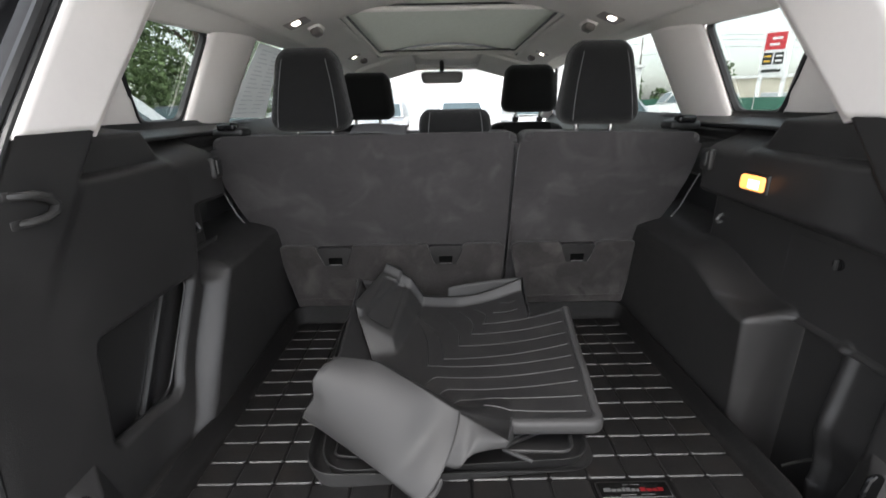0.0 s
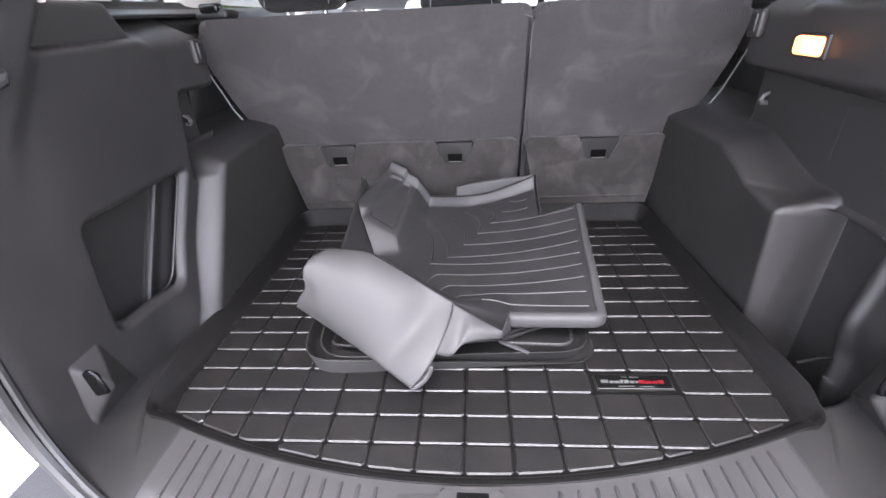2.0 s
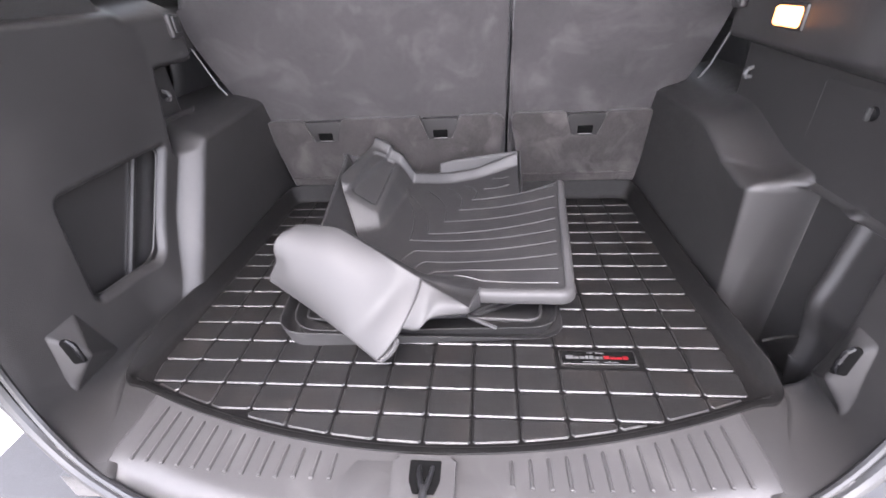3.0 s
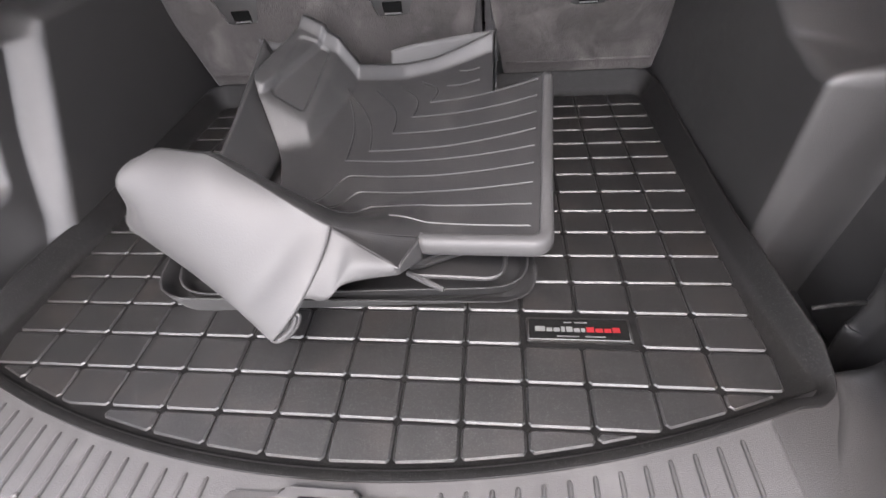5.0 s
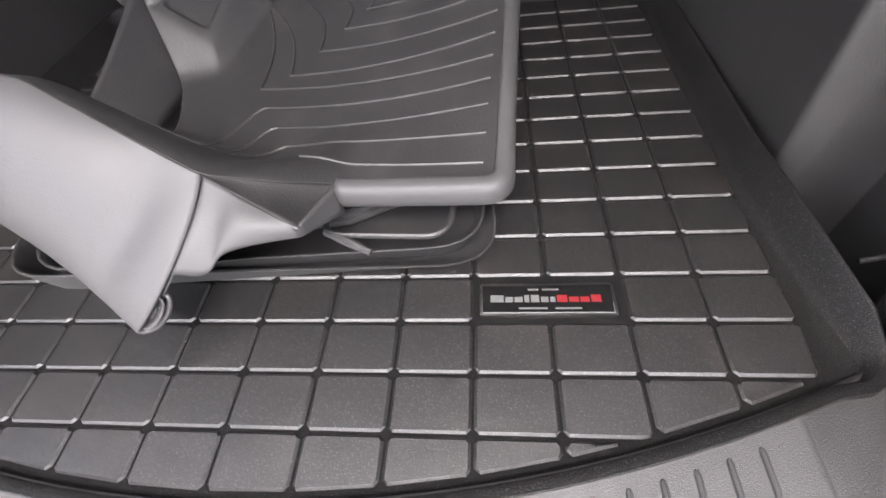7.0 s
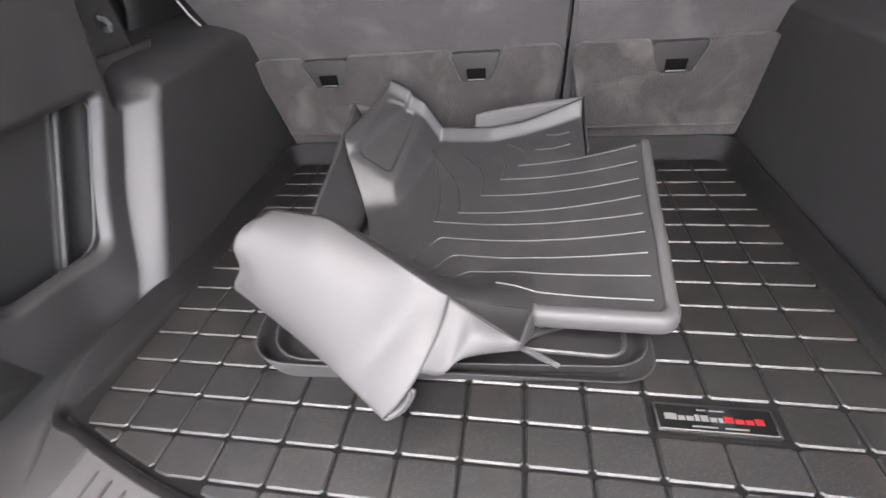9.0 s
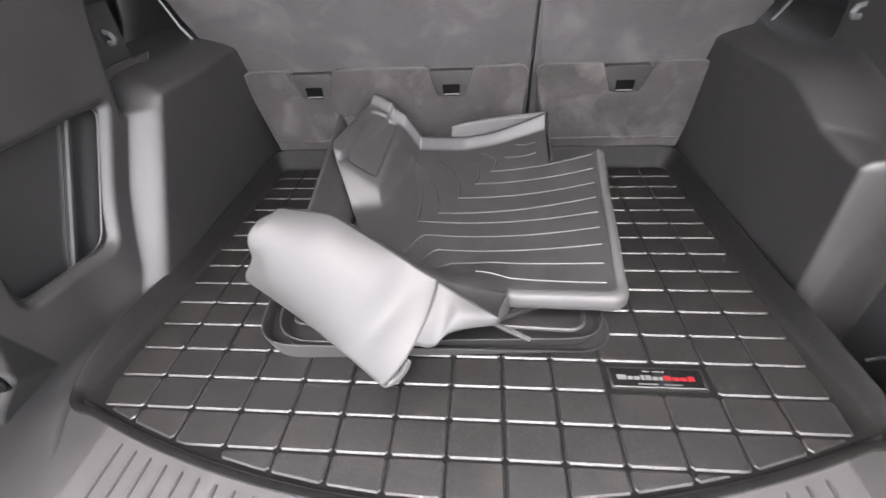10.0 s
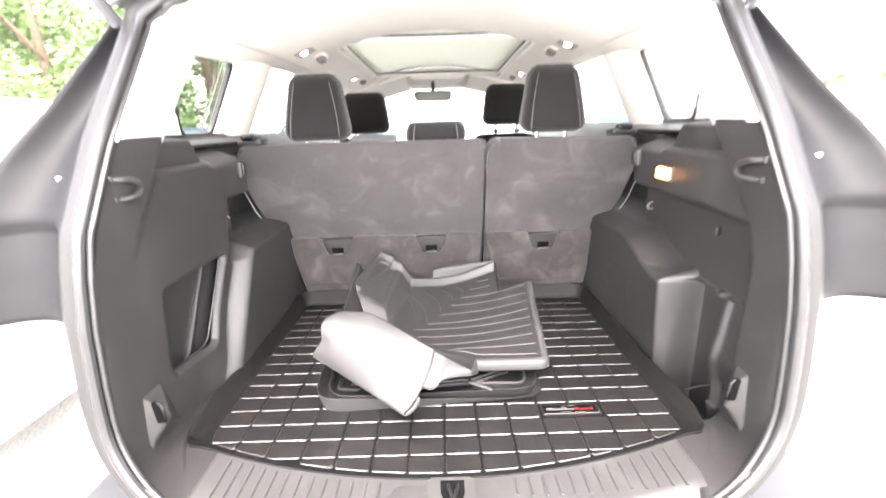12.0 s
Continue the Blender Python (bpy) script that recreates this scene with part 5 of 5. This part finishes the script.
def leaves(n, centres, radii, size, rng):
    """Many small four-cornered leaves scattered in clumps."""
    k = rng.integers(0, len(centres), n)
    d = rng.normal(size=(n, 3))
    d /= np.linalg.norm(d, axis=1)[:, None]
    p = np.array(centres)[k] + d * np.array(radii)[k][:, None] * rng.uniform(0.35, 1.0, n)[:, None] ** 0.5
    a = rng.normal(size=(n, 3))
    a /= np.linalg.norm(a, axis=1)[:, None]
    b = np.cross(a, rng.normal(size=(n, 3)))
    b /= np.linalg.norm(b, axis=1)[:, None]
    s = size * rng.uniform(0.6, 1.3, n)[:, None]
    q = np.stack([p - a * s, p + b * s * 0.5, p + a * s, p - b * s * 0.5], 1).reshape(-1, 3)
    return q, [(4 * i, 4 * i + 1, 4 * i + 2, 4 * i + 3) for i in range(n)]


def tree(x, y, height, spread, count, seed):
    r = np.random.default_rng(seed)
    t = thing("tree", "leafy green roadside tree with a rough trunk", "tree", group="trees")
    trunk = tube([(x, y, GROUND), (x + 0.1, y, GROUND + height * 0.2), (x - 0.05, y + 0.1, GROUND + height * 0.5), (x, y, GROUND + height * 0.8)], [height * 0.03, height * 0.024, height * 0.016, height * 0.006], 8)
    centres, radii = [], []
    for i in range(16):
        a = r.uniform(0, 2 * math.pi)
        h = r.uniform(0.22, 0.95)
        d = spread * math.sqrt(max(0.05, 1 - ((h - 0.5) / 0.55) ** 2)) * r.uniform(0.35, 0.9)
        c = (x + d * math.cos(a), y + d * math.sin(a), GROUND + h * height)
        centres.append(c)
        radii.append(spread * r.uniform(0.28, 0.5))
        if i < 8:
            tube([(x, y, GROUND + height * max(0.15, h - 0.2)), ((x + c[0]) / 2, (y + c[1]) / 2, GROUND + height * (h - 0.06)), c], [height * 0.01, height * 0.007, height * 0.003], 5, bm=trunk)
    part("trunk", trunk, BARK, t)
    q, f = leaves(count * 2, centres, radii, 0.11, r)
    link("crown", q, f, LEAF, t, "uneven leafy crown", smooth=False)


for i, (x, y, h, s, n) in enumerate(((-11.5, 13.5, 7.5, 3.0, 5000), (-8.8, 17.5, 8.5, 3.2, 5000), (-14.5, 19.0, 9.0, 3.6, 5000), (-19.0, 17.0, 9.5, 3.8, 4500), (-11.5, 24.0, 10.0, 4.0, 4500), (-24.0, 13.0, 9.0, 4.0, 4000), (-18.0, 9.0, 8.0, 3.4, 4000))):
    tree(x, y, h, s, n, 20 + i)

# far woods along the horizon
for name, x0, y0, x1, y1, h in (("far_trees", 30, 128, 150, 80, 12.0), ("far_trees", -60, 120, 40, 135, 9.0), ("far_trees", -120, 40, -60, 120, 10.0)):
    cs, rs = [], []
    for i in range(46):
        f = rng.uniform()
        cs.append((x0 + (x1 - x0) * f + rng.normal() * 2, y0 + (y1 - y0) * f + rng.normal() * 2, GROUND + rng.uniform(0.15, 0.75) * h))
        rs.append(rng.uniform(2.4, 4.2))
    q, f = leaves(9000, cs, rs, 0.6, rng)
    w = link(name, q, f, LEAF_FAR, None, "distant line of green trees along the road", smooth=False)
    tagged(w, category="trees", kind="stuff")


def vehicle(label, paint, m, length=4.6, width=1.82, height=1.45, van=False, group="parked cars"):
    """A parked car: shaped body, glass house, wheels, lamps."""
    c = thing("parked_car", label, "car", group=group)
    hl, hw = length / 2, width / 2
    belt = height * 0.62
    nose = belt * 0.86
    body = [(-hl, 0.35), (-hl, belt * 0.8), (-hl + 0.12, belt), (hl * 0.28, belt), (hl * 0.9, nose), (hl, nose * 0.75), (hl, 0.32), (hl - 0.2, 0.22), (-hl + 0.2, 0.22)]
    part("body", prism(rounded(body, 0.12, 4), lambda a, b, w: (w - hw, a, b), width, 0.09, 3), paint, c)
    if van:
        roof = [(-hl + 0.03, belt - 0.02), (-hl + 0.1, height), (hl * 0.35, height), (hl * 0.62, belt - 0.02)]
    else:
        roof = [(-hl * 0.93, belt - 0.02), (-hl * 0.52, height), (hl * 0.12, height), (hl * 0.50, belt - 0.02)]
    cab = prism(rounded(roof, 0.16, 4), lambda a, b, w: ((w - hw) * (1 - 0.26 * max(0.0, b - belt)), a, b), width, 0.06, 3)
    part("roof", cab, paint, c)
    for s in (-1, 1):
        k = [(a * 0.93, belt + 0.03 + (b - belt) * 0.84) for a, b in roof]
        part("side_glass", prism(rounded(k, 0.07, 3), lambda a, b, w: (s * (hw * (1 - 0.26 * max(0.0, b - belt)) + 0.004 - w), a, b), 0.01), CAR_GLASS, c, "dark side glass")
        part("pillar_line", tube([(s * (hw * (1 - 0.26 * (height - belt)) + 0.005), roof[1][0], height - 0.07), (s * (hw * (1 - 0.26 * (height - belt)) + 0.005), roof[2][0], height - 0.07), (s * (hw + 0.003), roof[3][0] * 0.97, belt + 0.02)], 0.012, 6), BLACK_RUBBER, c, "black drip moulding")
        part("headlamp", box((0.34, 0.14, 0.14), (s * (hw - 0.25), hl - 0.04, nose * 0.82), 0.04, 2), CHROME, c, "clear headlamp")
        part("tail_lamp", box((0.2, 0.1, 0.22), (s * (hw - 0.14), -hl + 0.03, belt * 0.86), 0.03, 2), RED, c, "red tail lamp")
        for yy in (-hl * 0.60, hl * 0.62):
            wh = part("wheel", tube([(s * (hw - 0.2), yy, 0.32), (s * (hw + 0.01), yy, 0.32)], 0.32, 20), TYRE, c, "black tyre")
            part("rim", tube([(s * (hw + 0.0), yy, 0.32), (s * (hw + 0.018), yy, 0.32)], 0.2, 14), CAR_SILVER, wh, "alloy rim")
    for (a0, b0), (a1, b1) in ((roof[2], roof[3]), (roof[1], roof[0])):
        f0, f1 = 0.12, 0.92
        pa, pb = Vector((a0 + (a1 - a0) * f0, b0 + (b1 - b0) * f0)), Vector((a0 + (a1 - a0) * f1, b0 + (b1 - b0) * f1))
        n = Vector((-(pb - pa).y, (pb - pa).x)).normalized() * 0.012
        n = n if n.y > 0 else -n
        wtop, wlow = hw * (1 - 0.26 * (height - belt)) - 0.09, hw - 0.12
        link("screen", [(-wtop, pa.x + n.x, pa.y + n.y), (wtop, pa.x + n.x, pa.y + n.y), (wlow, pb.x + n.x, pb.y + n.y), (-wlow, pb.x + n.x, pb.y + n.y)], [(0, 1, 2, 3)], CAR_GLASS, c, "dark screen glass", smooth=False)
    c.matrix_world = m
    return c


vehicle("white sedan parked alongside", CAR_WHITE, pose(-2.62, 1.45, GROUND, 0, 0, 180), 4.4, 1.84, 1.5)
vehicle("dark sedan parked by the trees", CAR_DARK, pose(-7.5, 13.5, GROUND, 0, 0, 70), 4.6, 1.8, 1.45)
vehicle("white van parked across the lot", CAR_WHITE, pose(16.5, 31, GROUND, 0, 0, 80), 5.0, 1.95, 2.0, True)
vehicle("silver car parked near the sign", CAR_SILVER, pose(15.5, 18.5, GROUND, 0, 0, 60), 4.6, 1.8, 1.45)
for i, (x, y, p) in enumerate(((-5.5, 19, CAR_WHITE), (-2.4, 19.5, CAR_SILVER), (0.8, 19, CAR_WHITE), (3.8, 19.5, CAR_WHITE), (7.0, 19.2, CAR_SILVER))):
    vehicle("pale car in the row ahead of the windscreen", p, pose(x, y, GROUND, 0, 0, 180 if i % 2 else 0), 4.6, 1.82, 1.5, i == 3)


def building(label, x0, y0, x1, y1, height, depth, wall_mat, bays, glass_low, glass_high):
    b = thing("building", label, "building", group="buildings")
    a, e = Vector((x0, y0, 0)), Vector((x1, y1, 0))
    d = (e - a).normalized()
    n = Vector((-d.y, d.x, 0))
    L = (e - a).length

    def put(s, q, h):
        p = a + d * s + n * q
        return (p.x, p.y, GROUND + h)
    part("wall", prism([(0, 0), (L, 0), (L, height), (0, height)], lambda s, h, w: put(s, w, h), depth), wall_mat, b, smooth=False)
    part("roof", prism([(-0.3, height), (L + 0.3, height), (L + 0.3, height + 0.35), (-0.3, height + 0.35)], lambda s, h, w: put(s, w - 0.3, h), depth + 0.6, 0.03), WALL_WHITE, b)
    for i in range(bays):
        s0, s1 = L * (i + 0.15) / bays, L * (i + 0.85) / bays
        win = part("window", prism([(s0, glass_low), (s1, glass_low), (s1, glass_high), (s0, glass_high)], lambda s, h, w: put(s, w - 0.02, h), 0.05), WALL_HAZED_GLASS, b, smooth=False)
        part("window_frame", tube([put(s0, -0.03, glass_low), put(s1, -0.03, glass_low), put(s1, -0.03, glass_high), put(s0, -0.03, glass_high)], 0.06, 4, True), WALL_WHITE, win)
    return b


building("long pale cream block building across the road", 34, 64, 80, 36, 4.0, 14, WALL_PALE, 7, 1.0, 2.2)
building("white showroom with wide glass front", -26, 58, 26, 60, 5.5, 16, WALL_WHITE, 9, 0.4, 3.4)

fence = thing("fence", "green fabric screen fence on thin posts", "fence")
a, b = Vector((22, 52, 0)), Vector((48, 30, 0))
for i in range(13):
    p = a + (b - a) * i / 12
    part("post", tube([(p.x, p.y, GROUND), (p.x, p.y, GROUND + 1.7)], 0.05, 6), CHROME, fence)
    if i < 12:
        q = a + (b - a) * (i + 1) / 12
        link("panel", [(p.x, p.y, GROUND + 0.1), (q.x, q.y, GROUND + 0.1), (q.x, q.y, GROUND + 1.6), (p.x, p.y, GROUND + 1.6)], [(0, 1, 2, 3)], GREEN_FENCE, fence, smooth=False)

# roadside price sign
sign = thing("price_sign", "tall roadside price sign with red and white panels", "sign")
SX, SY = 36.6, 51.0
fx, fy = Vector((0.72, -0.69, 0)), Vector((0.69, 0.72, 0))


def on_sign(a, h, w):
    p = Vector((SX, SY, 0)) + fx * (0.74 * a - 0.3) + fy * w
    return (p.x, p.y, GROUND + h)


for a, h in ((-1.2, 4.0), (1.75, 8.7)):
    part("post", prism([(a - 0.26, 0), (a + 0.26, 0), (a + 0.26, h), (a - 0.26, h)], on_sign, 0.4, 0.03), SIGN_WHITE, sign)
part("cabinet", prism(rounded([(-1.5, 3.9), (1.5, 3.9), (1.5, 8.4), (-1.5, 8.4)], 0.1), lambda a, h, w: on_sign(a, h, w + 0.02), 0.36, 0.04), SIGN_WHITE, sign)
for a0, a1, h0, h1, m in ((-1.25, 1.25, 6.5, 8.2, SIGN_RED), (-1.25, -0.1, 5.0, 6.2, SIGN_BLACK), (0.1, 1.25, 5.0, 6.2, SIGN_BLACK), (-1.2, 1.2, 4.2, 4.5, SIGN_BLACK), (-0.7, 0.5, 6.9, 7.15, SIGN_WHITE), (-0.5, 0.7, 7.5, 7.75, SIGN_WHITE), (-1.1, -0.3, 5.75, 5.95, SIGN_AMBER), (-1.1, -0.3, 5.25, 5.45, SIGN_AMBER), (0.3, 1.1, 5.75, 5.95, SIGN_WHITE), (0.3, 1.1, 5.25, 5.45, SIGN_WHITE)):
    part("sign_face", prism([(a0, h0), (a1, h0), (a1, h1), (a0, h1)], lambda a, h, w: on_sign(a, h, w - (0.06 if m in (SIGN_AMBER, SIGN_WHITE) else 0.03)), 0.03), m, sign, smooth=False)
wires = thing("power_line", "thin power wires strung on a wooden pole", "power line")
part("pole", tube([(30, 70, GROUND), (30, 70, 9.5)], [0.16, 0.11], 8), BARK, wires)
for h in (7.6, 8.5, 9.1):
    part("wire", tube([(-40 + 120 * f, 86 - 32 * f, h - 0.9 * math.sin(math.pi * ((f * 3) % 1))) for f in np.linspace(0, 1, 25)], 0.025, 4), BLACK_RUBBER, wires)


# ---- liner tiles and badge ----
PX, PY, X0, Y0 = 0.068, 0.0489, 0.1998, 0.530


def tile_mesh(poly, h=0.0020, slope=0.0022):
    """A low raised tile: straight foot, broad bevel, flat top."""
    bm = bmesh.new()
    n = len(poly)
    foot = [bm.verts.new((x, y, 0.0)) for x, y in poly]
    crown = [bm.verts.new((x, y, h)) for x, y in inset(poly, slope)]
    for i in range(n):
        bm.faces.new((foot[i], foot[(i + 1) % n], crown[(i + 1) % n], crown[i]))
    bm.faces.new(crown)
    return bm


def chamfer(poly, c):
    out, n = [], len(poly)
    for i, p in enumerate(poly):
        p, a, b = Vector(p), Vector(poly[i - 1]), Vector(poly[(i + 1) % n])
        half = (a - p).angle(b - p) / 2
        k = min(0.5 * c / max(0.42, math.sin(half)) ** 2, (a - p).length * 0.4, (b - p).length * 0.4)
        out += [tuple(p + (a - p).normalized() * k), tuple(p + (b - p).normalized() * k)]
    return out


def clip(poly, keep_in):
    """The part of a polygon where keep_in(x, y) is positive; cuts its edges at the border."""
    out, n = [], len(poly)
    for i in range(n):
        p, q = poly[i], poly[(i + 1) % n]
        fp, fq = keep_in(*p), keep_in(*q)
        if fp > 0:
            out.append(p)
        if fp * fq < 0:
            lo, hi = (p, q) if fp > 0 else (q, p)
            a, b = Vector(lo), Vector(hi)
            for _ in range(20):
                c = (a + b) / 2
                if keep_in(c.x, c.y) > 0:
                    a = c
                else:
                    b = c
            out.append(tuple(a))
    return out


gx, gy = 0.0011, 0.0012
cell = chamfer([(gx, gy), (PX - gx, gy), (PX - gx, PY - gy), (gx, PY - gy)], 0.004)
whole = None
for r in range(-4, 13):
    for c in range(-10, 4):
        x, y = X0 + c * PX, Y0 + r * PY
        if r == 0 and c in (0, 1):
            continue
        border = lambda a, b: min(b - mat_front(a) - 0.0195, 0.481 - abs(a + 0.006) if b > 0.52 else 0.470 - abs(a + 0.003))
        raw = [(x + gx, y + gy), (x + PX - gx, y + gy), (x + PX - gx, y + PY - gy), (x + gx, y + PY - gy)]
        if all(border(*p) > 0 for p in raw):
            if whole is None:
                first = part("tile", tile_mesh(cell), TILE, liner, smooth=False)
                whole = first.data
            else:
                first = new("tile", whole)
                first.parent = liner
            first.location = (x, y, 0.0005)
        else:
            cut = clip(raw, border)
            cut = [p for i, p in enumerate(cut) if (Vector(p) - Vector(cut[i - 1])).length > 0.006]
            if len(cut) >= 3:
                area = abs(sum(p[0] * q[1] - q[0] * p[1] for p, q in zip(cut, cut[1:] + cut[:1]))) / 2
                if area > 0.00028:
                    t = part("tile", tile_mesh(chamfer(cut, 0.004), 0.0019, 0.0022), TILE, liner, smooth=False)
                    t.location = (0, 0, 0.0005)

badge = thing("name_badge", "small black badge with silver and red lettering bars", "badge")
bx0, bx1, by0, by1 = X0 + 0.0085, X0 + 2 * PX - 0.0115, Y0 + 0.0080, Y0 + PY - 0.0125
part("rim", prism(rounded([(bx0 - 0.003, by0 - 0.003), (bx1 + 0.003, by0 - 0.003), (bx1 + 0.003, by1 + 0.003), (bx0 - 0.003, by1 + 0.003)], 0.003), lambda a, b, w: (a, b, 0.0005 + w), 0.0042, 0.0016), TILE, badge)
part("plate", prism(rounded([(bx0, by0), (bx1, by0), (bx1, by1), (bx0, by1)], 0.002), lambda a, b, w: (a, b, 0.0035 + w), 0.0015), BADGE_BLACK, badge, "glossy black plate")
for a0, b0, a1, b1 in ((bx0, by0, bx1, by0), (bx1, by0, bx1, by0 + 0.010)):
    part("bright_edge", tube([(a0, b0, 0.0049), (a1, b1, 0.0049)], 0.0005, 6), SILVER, badge, "thin silver edge line")
w0 = bx1 - bx0
bars = [(0.36, 0.44, 0.82, 0.88, SILVER), (0.47, 0.60, 0.82, 0.88, SILVER), (0.28, 0.50, 0.12, 0.18, SILVER), (0.56, 0.76, 0.12, 0.18, SILVER)]
edge = 0.06
for k, wide in enumerate((0.105, 0.06, 0.065, 0.04, 0.065, 0.06, 0.04, 0.08, 0.075, 0.07, 0.075)):
    bars.append((edge, edge + wide, 0.38, 0.64 if k in (0, 3, 4, 7, 10) else 0.57, SILVER if k < 7 else RED))
    edge += wide + 0.012
for a0, a1, b0, b1, m in bars:
    part("printed_bar", prism([(bx0 + w0 * a0, by0 + (by1 - by0) * b0), (bx0 + w0 * a1, by0 + (by1 - by0) * b0), (bx0 + w0 * a1, by0 + (by1 - by0) * b1), (bx0 + w0 * a0, by0 + (by1 - by0) * b1)], lambda a, b, w: (a, b, 0.005 + w), 0.0003), m, badge, smooth=False)
